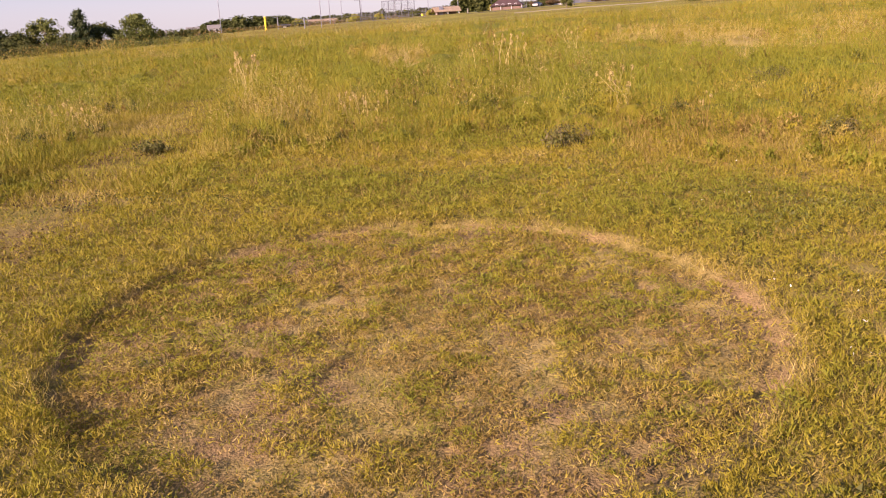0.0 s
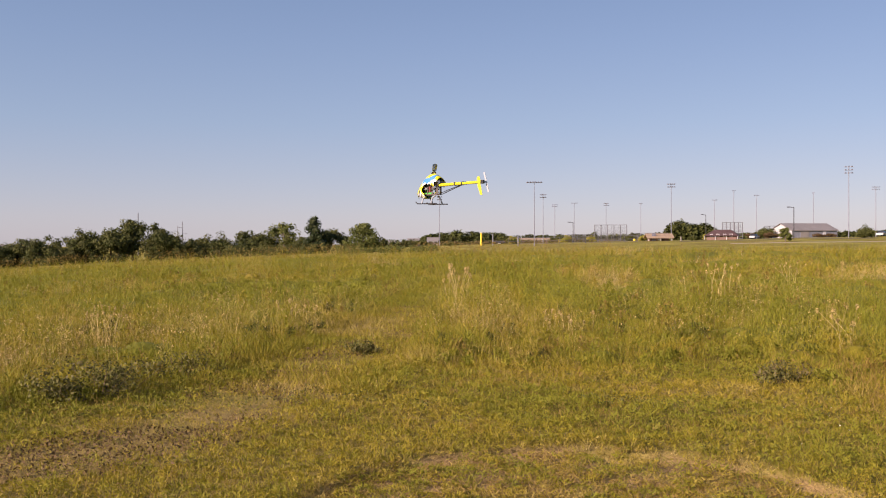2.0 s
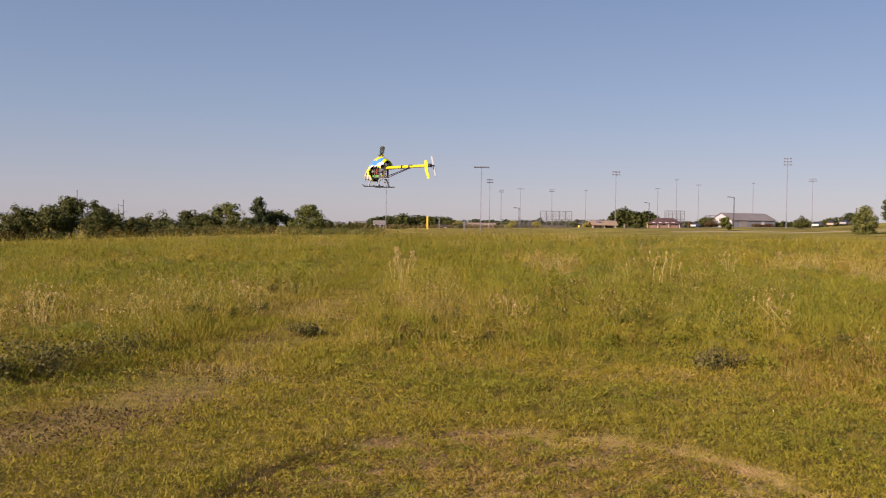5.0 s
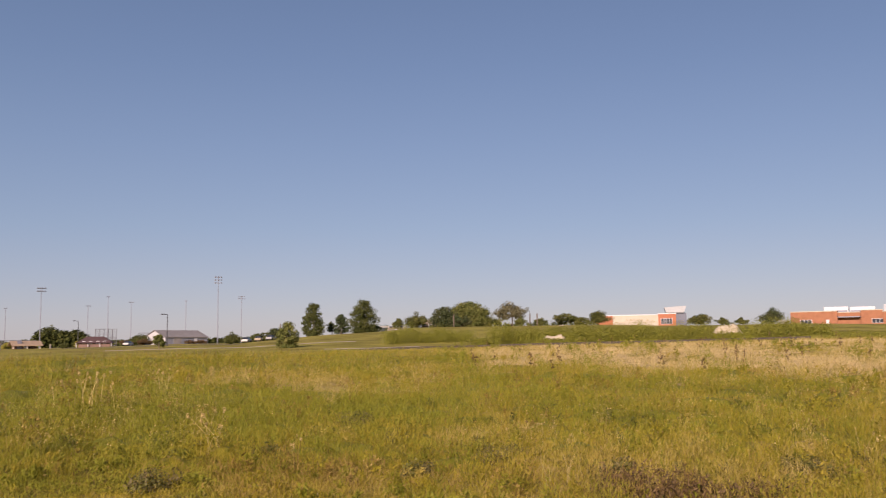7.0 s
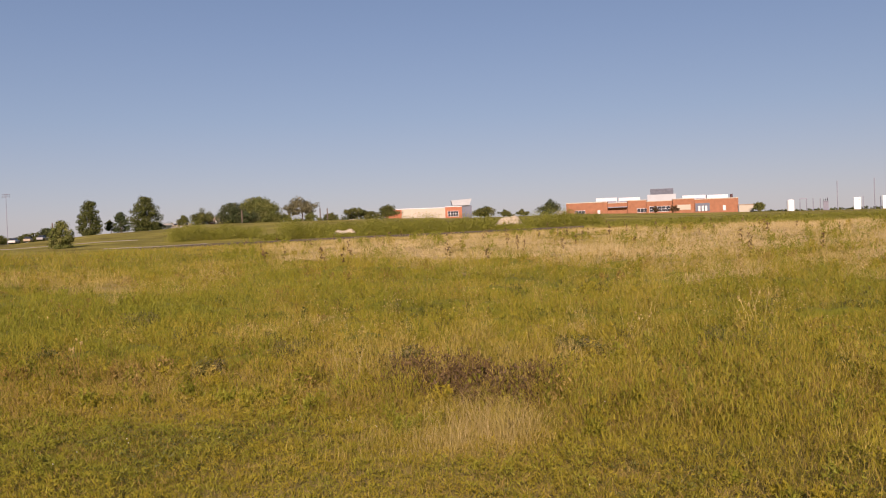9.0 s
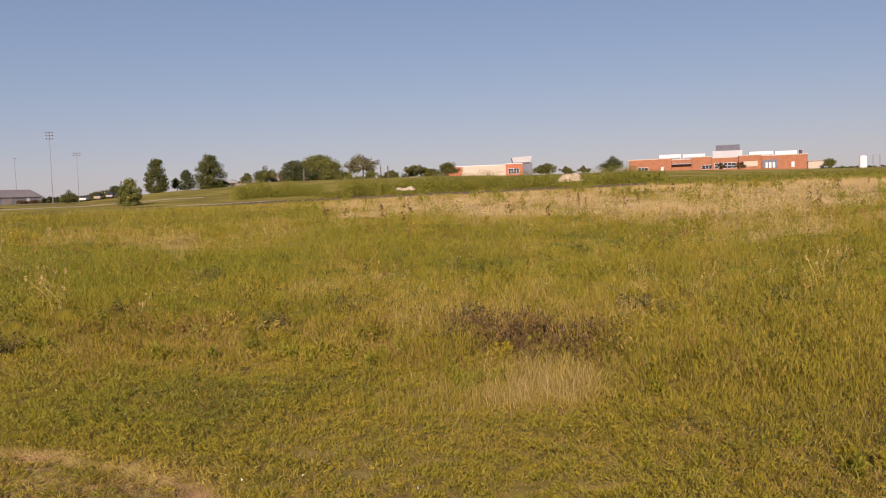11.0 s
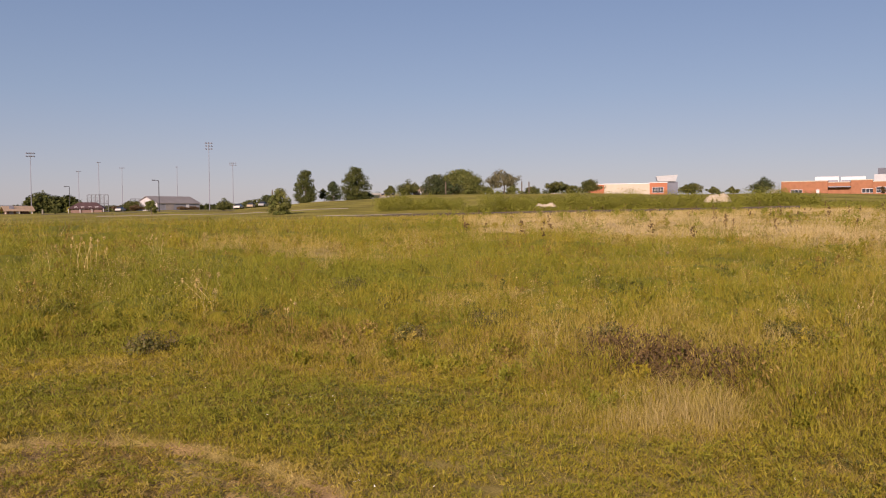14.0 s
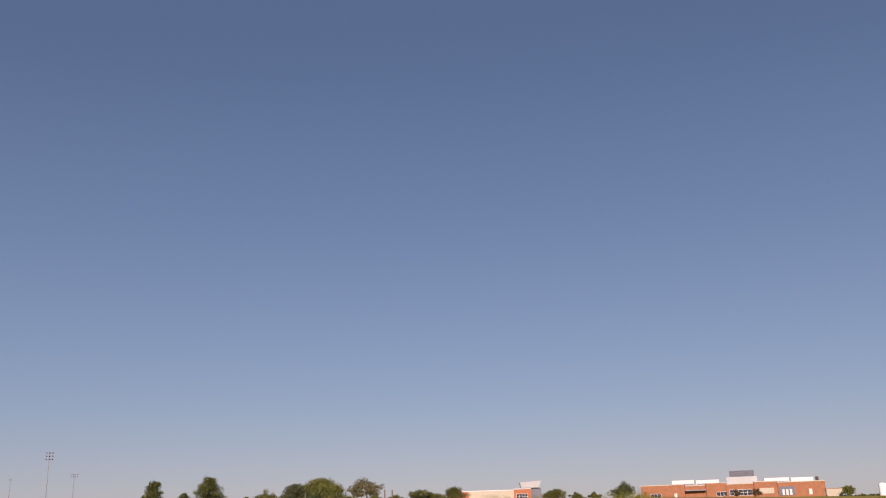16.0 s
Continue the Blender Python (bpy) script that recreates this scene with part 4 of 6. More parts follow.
# ---- road, kerb and dirt beyond the field ----
def strip(name, az0, az1, r0, r1, lift, depth, material, label, category, step=0.5):
    """A flat band that follows the land between two headings, with a thickness."""
    bm = bmesh.new()
    rows = []
    for az in np.arange(az0, az1 + 1e-6, step):
        rows.append([bm.verts.new(at(az, r, dz)) for r, dz in ((r0, lift - depth), (r0, lift), (r1, lift), (r1, lift - depth))])
    for a, b in zip(rows, rows[1:]):
        for k in range(3):
            bm.faces.new((a[k], b[k], b[k + 1], a[k + 1]))
    return tagged(part(name, bm, material), label, category, kind="structure")


strip("road", 30, 57.5, 111.5, 118, 0.05, 0.4, ASPHALT, "narrow asphalt road along the edge of the field", "road")
strip("kerb", 30, 57.5, 110.9, 111.5, 0.36, 1.0, KERB, "low dark kerb of the road", "kerb")
strip("parking_lot", 12, 23, 225, 290, 0.06, 0.5, ASPHALT, "asphalt parking lot before the ball fields", "car park")
strip("pavement", 15, 30, 190, 190.8, 0.1, 0.5, CONCRETE, "pale concrete walkway along the ball fields", "pavement")
strip("drive", 28, 34, 150, 150.7, 0.1, 0.5, CONCRETE, "pale concrete drive on the lawn slope", "road")


def leaves(rng, centres, radii, count, size, up=0.15):
    """Leaf triangles scattered over clumps: points, faces and the clump of each leaf."""
    c = rng.integers(0, len(centres), count)
    v = rng.normal(0, 1, (count, 3))
    v /= np.linalg.norm(v, axis=1)[:, None]
    p = centres[c] + v * radii[c] * (rng.uniform(0.35, 1.0, count) ** 0.5)[:, None]
    nrm = v + rng.normal(0, 0.4, (count, 3)) + (0, 0, up)
    nrm /= np.linalg.norm(nrm, axis=1)[:, None]
    a = np.cross(nrm, rng.normal(0, 1, (count, 3)))
    a /= np.linalg.norm(a, axis=1)[:, None]
    b = np.cross(nrm, a)
    s = size * rng.uniform(0.6, 1.4, count)[:, None]
    pts = np.stack([p - a * s * 0.6, p + a * s * 0.6, p + b * s], 1).reshape(-1, 3)
    return pts, np.arange(count * 3).reshape(-1, 3), c


def leafy(name, rng, pts, tri, clump, n_clumps, material, dry=0.3):
    me = mesh_of(name, pts, tri)
    tone = rng.uniform(0, 1, n_clumps)
    put_attr(me, "dry", np.repeat(np.clip(tone[clump] * dry * 1.3 + rng.normal(0, 0.1, len(clump)), 0, 1), 3))
    put_attr(me, "shade", np.repeat(rng.uniform(0, 1, len(clump)), 3))
    me.materials.append(material)
    return new(name, me)


STYLES = {"round": (1.0, 0.06), "column": (1.0, 0.04), "pine": (1.0, 0.10), "airy": (0.6, 0.14), "bush": (1.0, 0.02)}


def tree(az, d, width, top, style="round", material=None, label="", category="tree", group="trees", dry=0.3, seed=0):
    """A tree or bush with a tapered trunk, limbs and a clumped leafy crown; top is the height of its crown above the datum."""
    rng = np.random.default_rng(int(abs(az) * 100) + int(d) + seed)
    base = at(az, d)
    h = max(top - base.z, 1.2)
    fill, stem = STYLES[style]
    material = material or LEAF
    name = {"pine": "pine_tree", "bush": "bush"}.get(style, "tree")
    ob = thing(name, Matrix.Translation(base) @ pose(0, 0, 0, 0, 0, rng.uniform(0, 360)), label or "leafy green tree beyond the meadow", category, group)
    n = {"round": 70, "column": 120, "pine": 80, "airy": 44, "bush": 40}[style]
    u = rng.uniform(0, 1, n)
    if style == "column":
        u = u ** 1.35
    u[:2] = 0.97, 0.02
    ang, rad = rng.uniform(0, math.tau, n), np.sqrt(rng.uniform(0, 1, n))
    zz = h * (stem + (1 - stem) * u) * 0.94
    if style == "pine":
        env = (1 - u) ** 0.7 * 0.5 + 0.06
    elif style == "column":
        env = 0.5 * np.clip(np.sin(np.clip(u * 0.74 + 0.22, 0, 1) * math.pi), 0.12, 1) ** 0.6
    elif style == "bush":
        env = 0.5 * np.sqrt(np.clip(1 - (u * 0.95) ** 2, 0.05, 1))
    else:
        env = 0.5 * np.clip(np.sin(np.clip(0.20 + u * 0.74, 0, 1) * math.pi), 0.15, 1) ** 0.6
    cr = np.clip(width * (0.09 + 0.09 * rng.uniform(0, 1, n)), 0.25, h * 0.2)
    if style in ("round", "airy", "bush"):
        lobes = rng.integers(5, 9)
        pick = rng.integers(0, lobes, n)
        lobe_a, lobe_u, lobe_r = rng.uniform(0, math.tau, lobes), np.sort(rng.uniform(0.1, 1, lobes)), rng.uniform(0.35, 1.0, lobes)
        ang = lobe_a[pick] + rng.normal(0, 0.55, n)
        rad = np.clip(lobe_r[pick] + rng.normal(0, 0.16, n), 0, 1.05)
        zz = zz * 0.45 + h * (stem + (1 - stem) * lobe_u[pick]) * 0.52
        zz[0] = h * 0.93
    off = np.clip(env * width * rad * 1.1 - cr * 0.4, 0, None)
    centres = np.stack([np.cos(ang) * off, np.sin(ang) * off, np.clip(zz - cr * 0.3, cr * 0.5, h - cr * 0.8)], -1)
    radii = np.stack([cr * 1.15, cr * 1.15, cr * (0.62 if style == "pine" else 0.9)], -1)
    count = int((2300 + 260 * width) * fill * (1.7 if style == "column" else 1.5 if width > 14 else 1.0))
    pts, tri, c = leaves(rng, centres, radii, count, 0.021 * (width + h) / 2 + 0.10)
    deep, deep_tri, deep_c = leaves(rng, centres * (0.8, 0.8, 0.97), radii * 0.6, 700, 0.05 * (width + h) / 2 + 0.12)
    pts, tri, c = np.concatenate([pts, deep]), np.concatenate([tri, deep_tri + len(pts)]), np.concatenate([c, deep_c])
    crown = leafy("crown", rng, pts, tri, c, n, material, dry)
    crown.parent = ob
    bm = bmesh.new()
    r0 = 0.022 * h + 0.05
    lean = Vector((rng.normal(0, 0.02) * h, rng.normal(0, 0.02) * h, h * 0.72))
    rod(bm, (0, 0, -0.4), lean * 0.4, r0 * 1.2, r0 * 0.8)
    rod(bm, lean * 0.4, lean, r0 * 0.8, r0 * 0.25)
    for k in rng.permutation(n)[:9]:
        tip = Vector(centres[k])
        root = lean * min(0.95, max(0.12, (tip.z - 0.2 * h) / (0.72 * h)))
        if tip.z > root.z * 0.8:
            rod(bm, root, tip, r0 * 0.32, r0 * 0.08, 5)
    part("trunk", bm, BARK, ob)
    return ob


# the hedge-like row of trees at the low side of the field
ROW = "mixed green trees and scrub behind the meadow"
for az, d, w, top in ((-31.4, 150, 4.2, 3.6), (-30.7, 160, 5.0, 2.7), (-29.4, 170, 7.0, 2.4), (-28.3, 176, 5.0, 2.2), (-27.5, 170, 5.0, 3.0), (-26.3, 165, 5.4, 3.5),
                      (-25.1, 175, 4.4, 3.4), (-24.2, 170, 5.2, 4.9), (-22.8, 170, 5.6, 5.0)):
    tree(az, d, w * 1.3, top, "round", LEAF, ROW, group="tree row", dry=0.35)
for az, d, w, top in ((-21.6, 175, 6.4, 6.6), (-20.3, 180, 5.0, 6.1), (-20.1, 170, 5.0, 4.0), (-19.0, 170, 4.6, 4.2), (-17.6, 180, 6.2, 3.9), (-16.2, 180, 6.6, 4.4),
                      (-15.0, 185, 5.4, 4.7), (-13.8, 185, 5.6, 4.3), (-9.8, 180, 5.6, 5.0)):
    tree(az, d, w * 1.3, top, "round", LEAF, ROW, group="tree row", dry=0.4)
tree(-12.6, 182, 6.6, 6.4, "airy", YOUNG, "pale airy willow-like tree in the tree row", group="tree row", dry=0.4)
tree(-10.8, 175, 5.6, 7.8, "pine", NEEDLE, "dark spreading pine tree in the tree row", "pine", group="tree row")
tree(-7.7, 170, 6.6, 5.9, "column", YOUNG, "bright green young tree at the row's end", group="tree row", dry=0.2)
for az, d, w, top in ((-6.4, 230, 4.5, 3.4), (-5.2, 235, 6, 3.0), (-4.2, 235, 6, 2.8), (-2.0, 240, 4, 2.4), (-11.6, 178, 5, 3.4), (-18.3, 176, 5, 3.0), (-24.8, 172, 5, 2.6), (-32.3, 155, 5, 3.2)):
    tree(az, d, w, top, "bush", LEAF, "low green scrub behind the meadow", "bush", "scrub", dry=0.5)

# trees and bushes round the ball fields
for az, d, w, top in ((7.0, 330, 5, 6.5), (9.2, 330, 5, 6.0), (4.9, 330, 6, 4.9), (1.8, 240, 4, 3.2), (16.9, 330, 6, 7.5), (23.6, 330, 7, 7.0), (24.4, 340, 7, 8.0), (22.33, 235, 4.5, 6.4), (8.9, 250, 3.0, 4.0)):
    tree(az, d, w, top, "round", LEAF, "small green tree near the ball fields", group="park trees", dry=0.35)
for az, d, w, top in ((17.3, 310, 5, 5.6), (19.9, 300, 4.4, 5.0), (20.6, 300, 3.6, 4.8), (16.2, 300, 4.5, 5.2)):
    tree(az, d, w, top, "round", REDBUSH, "reddish-brown ornamental tree by the car park", group="car park trees", dry=0.4)
tree(18.1, 200, 2.6, 5.3, "round", YOUNG, "young green tree by the walkway", group="park trees")
tree(12.9, 235, 2.2, 4.0, "round", LEAF, "young green tree by the walkway", group="park trees")
tree(25.72, 170, 4.2, 6.9, "column", YOUNG, "yellow-green bushy tree on the lawn slope", dry=0.7, seed=4)
tree(27.34, 300, 7.2, 17.0, "column", LEAF, "tall columnar green tree on the lawn slope", dry=0.25)
tree(29.06, 310, 6.6, 13.5, "pine", NEEDLE, "dark pine tree on the lawn slope", "pine")
tree(30.45, 300, 9.4, 17.8, "column", LEAF, "tall broad columnar tree on the lawn slope", dry=0.25, seed=2)
tree(28.5, 315, 3.5, 11.0, "airy", LEAF, "small pale tree beside a pine")
tree(31.2, 305, 5.0, 9.5, "bush", NEEDLE, "low dark evergreen bush under tall trees", "bush")
for az, d, w, top, s, m, lab in ((33.79, 330, 10.0, 15.0, "round", LEAF, "round green tree beside small houses"), (35.55, 320, 11.5, 15.8, "column", NEEDLE, "dark green cedar tree near the houses"),
                                 (36.45, 334, 11, 16.4, "column", YOUNG, "yellow-green tree in a broad clump"), (37.75, 334, 11, 15.9, "column", YOUNG, "yellow-green tree in a broad clump"),
                                 (37.05, 335, 16.5, 18.4, "column", YOUNG, "broad yellow-green tree with a wide crown"), (39.85, 335, 12.5, 18.4, "airy", GREYLEAF, "grey half-bare tree with a thin crown"),
                                 (40.44, 300, 5.4, 11.2, "bush", YOUNG, "round green bush on the slope"), (41.6, 360, 5.4, 12.8, "round", LEAF, "small far green tree"),
                                 (43.45, 360, 13, 14.2, "round", LEAF, "wide low green tree near the school"), (45.15, 380, 11, 15.9, "round", LEAF, "dark green tree behind the school wing"),
                                 (51.37, 440, 13, 15.6, "round", LEAF, "green tree behind the school tower"), (55.36, 430, 12, 17.6, "round", NEEDLE, "dark green tree between the school buildings"),
                                 (53.6, 440, 9, 13.6, "bush", LEAF, "low far green trees between buildings"), (52.5, 440, 8, 13.8, "bush", LEAF, "low far green trees between buildings"),
                                 (67.88, 395, 5.2, 11.4, "round", YOUNG, "round green tree beside the school"), (32.6, 335, 4, 12.6, "round", LEAF, "small far green tree"),
                                 (25.1, 330, 7, 9.2, "round", NEEDLE, "dark round tree behind the lawn"), (24.9, 335, 6, 8.6, "round", LEAF, "small far green tree"),
                                 (36.6, 315, 8.0, 12.5, "bush", NEEDLE, "dark low bush under a broad tree"), (38.7, 320, 5.0, 11.2, "bush", LEAF, "green bush under a broad tree")):
    tree(az, d, w, top, s, m, lab, dry=0.6)
for az, w, top in ((1.75, 4.6, 4.3), (5.1, 4.2, 4.4), (6.7, 3.2, 4.2), (9.9, 3.4, 4.4), (13.55, 3.0, 4.6)):
    tree(az, 262, w, top, "bush", SHRUB, "yellowing round bush at the ball fields", "bush", "ball field bushes", dry=1.0)
for az, w in ((61.9, 3.0), (62.9, 3.0), (63.1, 3.0)):
    tree(az, 393, w, 11.4, "airy", REDBUSH, "thin reddish tree before the school", group="school trees")


def thicket(name, az0, az1, d0, d1, top, n, material, label, dry, seed, size=0.115, kind="stuff", lumps=260, above=0.0, rough=0.56, swell=0.1):
    """A belt of scrub or woods that nobody could count."""
    rng = np.random.default_rng(seed)
    az, d = rng.uniform(az0, az1, lumps), rng.uniform(d0, d1, lumps)
    x, y = d * np.sin(np.radians(az)), d * np.cos(np.radians(az))
    z = ground(x, y)
    if not isinstance(top, float):
        top = EYE + d * np.tan(np.radians(np.interp(az, *top)))
    hh = (np.full(lumps, above) if above else np.maximum(top - z, 0.6)) * (0.66 + rough * (fbm(az * 3, az * 0, 1.6, seed) - 0.2)) * rng.uniform(1 - swell, 1 + swell, lumps)
    cs, rs = [], []
    w = np.radians((az1 - az0) / lumps) * d0
    for k in range(lumps):
        for u in (0.18, 0.45, 0.72):
            r = max(hh[k] * 0.26, w * 0.8)
            cs.append((x[k] + rng.normal(0, w), y[k] + rng.normal(0, 1.0), z[k] + hh[k] * u))
            rs.append((max(r, 0.5), max(r, 0.5), hh[k] * 0.30))
    pts, tri, c = leaves(rng, np.array(cs), np.array(rs), n, size, 1.3)
    return tagged(leafy(name, rng, pts, tri, c, len(cs), material, dry), label, "shrubs" if "woods" not in name else "woods", kind=kind)


thicket("roadside_shrubs", 31.8, 37.2, 166, 178, 5.6, 38000, SHRUB, "belt of yellow-green shrubs along the road", 0.2, 71, rough=0.95, swell=0.22)
thicket("roadside_shrubs", 38.5, 41.8, 144, 156, 5.2, 25000, SHRUB, "belt of yellow-green shrubs along the road", 0.25, 72, lumps=110, rough=0.95, swell=0.22)
thicket("roadside_shrubs", 43.0, 46.5, 127, 140, 4.8, 25000, SHRUB, "belt of yellow-green shrubs along the road", 0.25, 77, lumps=110, rough=0.95, swell=0.22)
thicket("roadside_shrubs", 41.6, 43.2, 134, 142, 4.5, 11000, SHRUB, "low shrubs behind a bank of dirt", 0.25, 78, lumps=50, rough=0.95, swell=0.22)
thicket("roadside_shrubs", 46.0, 52.6, 127, 140, 4.7, 38000, SHRUB, "belt of green shrubs below the school", 0.25, 73, rough=0.95, swell=0.22)
thicket("roadside_shrubs", 53.4, 58.4, 127, 140, 4.85, 30000, SHRUB, "belt of green shrubs below the school", 0.2, 74, rough=0.95, swell=0.22)
thicket("roadside_shrubs", 57.5, 80.0, 127, 140, 3.55, 56000, SHRUB, "belt of low green shrubs beyond the field", 0.35, 75, lumps=600, rough=0.5)
thicket("roadside_growth", 57.0, 80.0, 110.5, 126, 2.0, 36000, SHRUB, "low rank growth between field and shrubs", 0.6, 76, lumps=500, above=0.55, rough=0.9, swell=0.2)
for k, (a, b) in enumerate(((41.5, 43.3), (52.3, 53.5), (37.6, 38.3))):
    thicket("roadside_shrubs", a, b, 124.5, 126.5, 3.0, 9000, SHRUB, "low green growth before a bank of dirt", 0.25, 140 + k, lumps=60, above=1.35)
thicket("tree_row_scrub", -33.5, -8.5, 160, 186, 3.0, 40000, LEAF, "dense dark scrub under the tree row", 0.4, 70, 0.2, lumps=300, above=2.3)
thicket("brow_scrub", -9.6, -3.0, 150, 165, 2.7, 9000, YOUNG, "low pale green scrub behind the meadow's brow", 0.6, 79, 0.16, lumps=120, above=1.5)
thicket("far_woods", -4.2, 1.6, 600, 640, ([-4.2, -3.6, -2.6, -1.8, -0.8, 0.4, 1.1, 1.6], [0.45, 0.85, 0.95, 1.16, 1.06, 1.02, 0.95, 0.55]), 11000, LEAF, "distant dark green woods on a low hill", 0.2, 81, 1.5, rough=0.2)
thicket("far_woods", 11.1, 14.1, 450, 470, ([11.1, 11.6, 12.2, 12.8, 13.3, 14.1], [1.1, 1.6, 1.78, 1.6, 1.62, 1.2]), 11000, LEAF, "dome of dark green trees behind the ball fields", 0.25, 82, 1.0, rough=0.25)
thicket("far_woods", 1.0, 11.4, 520, 560, ([1.0, 5.4, 9.0, 11.4], [0.62, 0.72, 0.74, 0.8]), 9000, LEAF, "thin far belt of trees behind the ball fields", 0.3, 83, 1.2, rough=0.4)
thicket("ball_field_scrub", -4.6, 9.6, 300, 330, ([-4.6, 0, 5, 9.6], [0.25, 0.30, 0.36, 0.36]), 9000, DARKWEED, "dull brownish scrub along the ball fields", 0.6, 89, 0.35)
thicket("far_woods", 13.8, 25.5, 520, 560, ([13.8, 17, 22, 25.5], [0.85, 0.8, 0.78, 0.8]), 9000, LEAF, "thin far belt of trees behind the car park", 0.3, 84, 1.2, rough=0.4)
thicket("far_woods", -9.0, -4.0, 420, 460, 4.8, 3000, LEAF, "far scrub before a row of houses", 0.3, 85, 0.6)
thicket("far_woods", -36.0, -28.0, 230, 260, 1.6, 5000, LEAF, "far scrub behind the tree row", 0.4, 86, 0.5)
thicket("far_woods", 31.0, 46.0, 480, 520, 15.0, 6000, LEAF, "thin far belt of trees on the rise", 0.35, 87, 0.7)
thicket("far_woods", 66.5, 84.0, 480, 520, 9.3, 6000, LEAF, "thin far belt of trees beside the school", 0.35, 88, 0.7)


def mound(az, d, width, top, scoop=0.0):
    """A bank of bare dirt with a ragged crest; scoop hollows its middle."""
    rng = np.random.default_rng(int(az * 10))
    base = at(az, d)
    h = top - base.z
    bm = bmesh.new()
    n, k = 30, 9
    rows = []
    for i in range(n):
        u = i / (n - 1) * 2 - 1
        crest = (1 - smooth(0.25, 1.0, abs(u))) * (0.86 + rng.uniform(-0.03, 0.03) + 0.10 * u) * (1 - scoop * (1 - min(1, abs(u) / 0.8) ** 2))
        rows.append([bm.verts.new((u * width / 2 + rng.uniform(-.04, .04), -1.6 + 3.4 * v / (k - 1) + rng.uniform(-.1, .1), h * float(crest) * min(1, (v / (k - 1)) * 1.7) ** 0.8 - 0.25)) for v in range(k)])
    for a, b in zip(rows, rows[1:]):
        for v in range(k - 1):
            bm.faces.new((a[v], b[v], b[v + 1], a[v + 1]))
    ob = part("dirt_mound", bm, DIRT, smooth_faces=True)
    ob.matrix_world = Matrix.Translation(base) @ pose(0, 0, 0, 0, 0, -az)
    tagged(ob, "bank of bare pale dirt among green shrubs", "dirt mound", "dirt mounds")


mound(42.42, 129.6, 5.0, 5.3, 0.5)
mound(52.83, 130.0, 6.4, 5.2, 0.1)
mound(37.95, 140.0, 2.6, 3.2)


# ---- poles and fences ----
def pole(az, d, top, arms=1, width=3.4, lamps=5, label=""):
    """A sports-field light: tapered mast, cross-arms and floodlights."""
    base = at(az, d)
    h = top - base.z
    ob = thing("floodlight_pole", Matrix.Translation(base) @ pose(0, 0, 0, 0, 0, -az), label or "tall galvanised steel floodlight pole of a ball field", "light pole", "floodlight poles")
    width, r = width * 0.8, 0.05 + 0.00024 * d
    part("mast", rodded(((0, 0, -0.5), (0, 0, h), r, r * 0.6), n=10), STEEL, ob)
    for k in range(arms):
        z = h - 0.25 - k * 0.75
        part("crossarm", boxed(-width / 2, width / 2, -0.07, 0.07, z - 0.08, z + 0.08), STEEL, ob)
        for i in range(lamps):
            u = (i + 0.5) / lamps * width - width / 2
            m = pose(u, -0.2, z + 0.1, 35)
            part("floodlight", boxed(-0.13, 0.13, -0.13, 0.13, -0.09, 0.10, m=m, bevel=0.04), LAMPGREY, ob)


for az, d, top, arms, w, n in ((-2.87, 260, 15.6, 2, 2.0, 3), (3.67, 260, 16.1, 2, 2.4, 4), (4.4, 400, 19.2, 2, 3.0, 4), (5.61, 400, 19.9, 1, 3.6, 5), (7.58, 400, 19.6, 2, 3.0, 4),
                               (9.69, 420, 20.3, 1, 2.0, 3), (14.07, 400, 20.5, 1, 2.6, 4), (15.18, 380, 23.2, 1, 1.8, 3), (16.48, 420, 23.1, 1, 3.0, 4), (19.63, 430, 24.3, 1, 1.6, 2), (22.93, 350, 21.7, 2, 3.4, 4)):
    pole(az, d, top, arms, w, n)
pole(3.12, 190, 14.9, 1, 4.2, 6, "tall floodlight pole with one long row of lamps")
pole(11.52, 250, 18.0, 2, 2.8, 4)
pole(21.52, 240, 20.6, 3, 2.6, 3, "tall floodlight pole with three short rows of lamps")


def street_lamp(az, d, top):
    base = at(az, d)
    h = top - base.z
    ob = thing("street_lamp", Matrix.Translation(base) @ pose(0, 0, 0, 0, 0, -az), "dark street lamp with one short arm", "street lamp", "street lamps")
    part("mast", rodded(((0, 0, -0.3), (0, 0, h), 0.11, 0.08)), DARKPOLE, ob)
    part("arm", rodded(((0, 0, h - 0.1), (-1.0, 0, h), 0.07, 0.06)), DARKPOLE, ob)
    part("lamp_head", boxed(-1.5, -0.75, -0.16, 0.16, h - 0.09, h + 0.11, bevel=0.04), DARKPOLE, ob)


for az, d, top in ((5.54, 260, 8.0), (13.56, 300, 11.1), (18.56, 220, 10.1)):
    street_lamp(az, d, top)


def post(name, az, d, top, r, material, label, category):
    base = at(az, d)
    ob = part(name, rodded(((0, 0, -0.4), (0, 0, top - base.z), r, r), n=10), material)
    ob.matrix_world = Matrix.Translation(base)
    return tagged(ob, label, category)


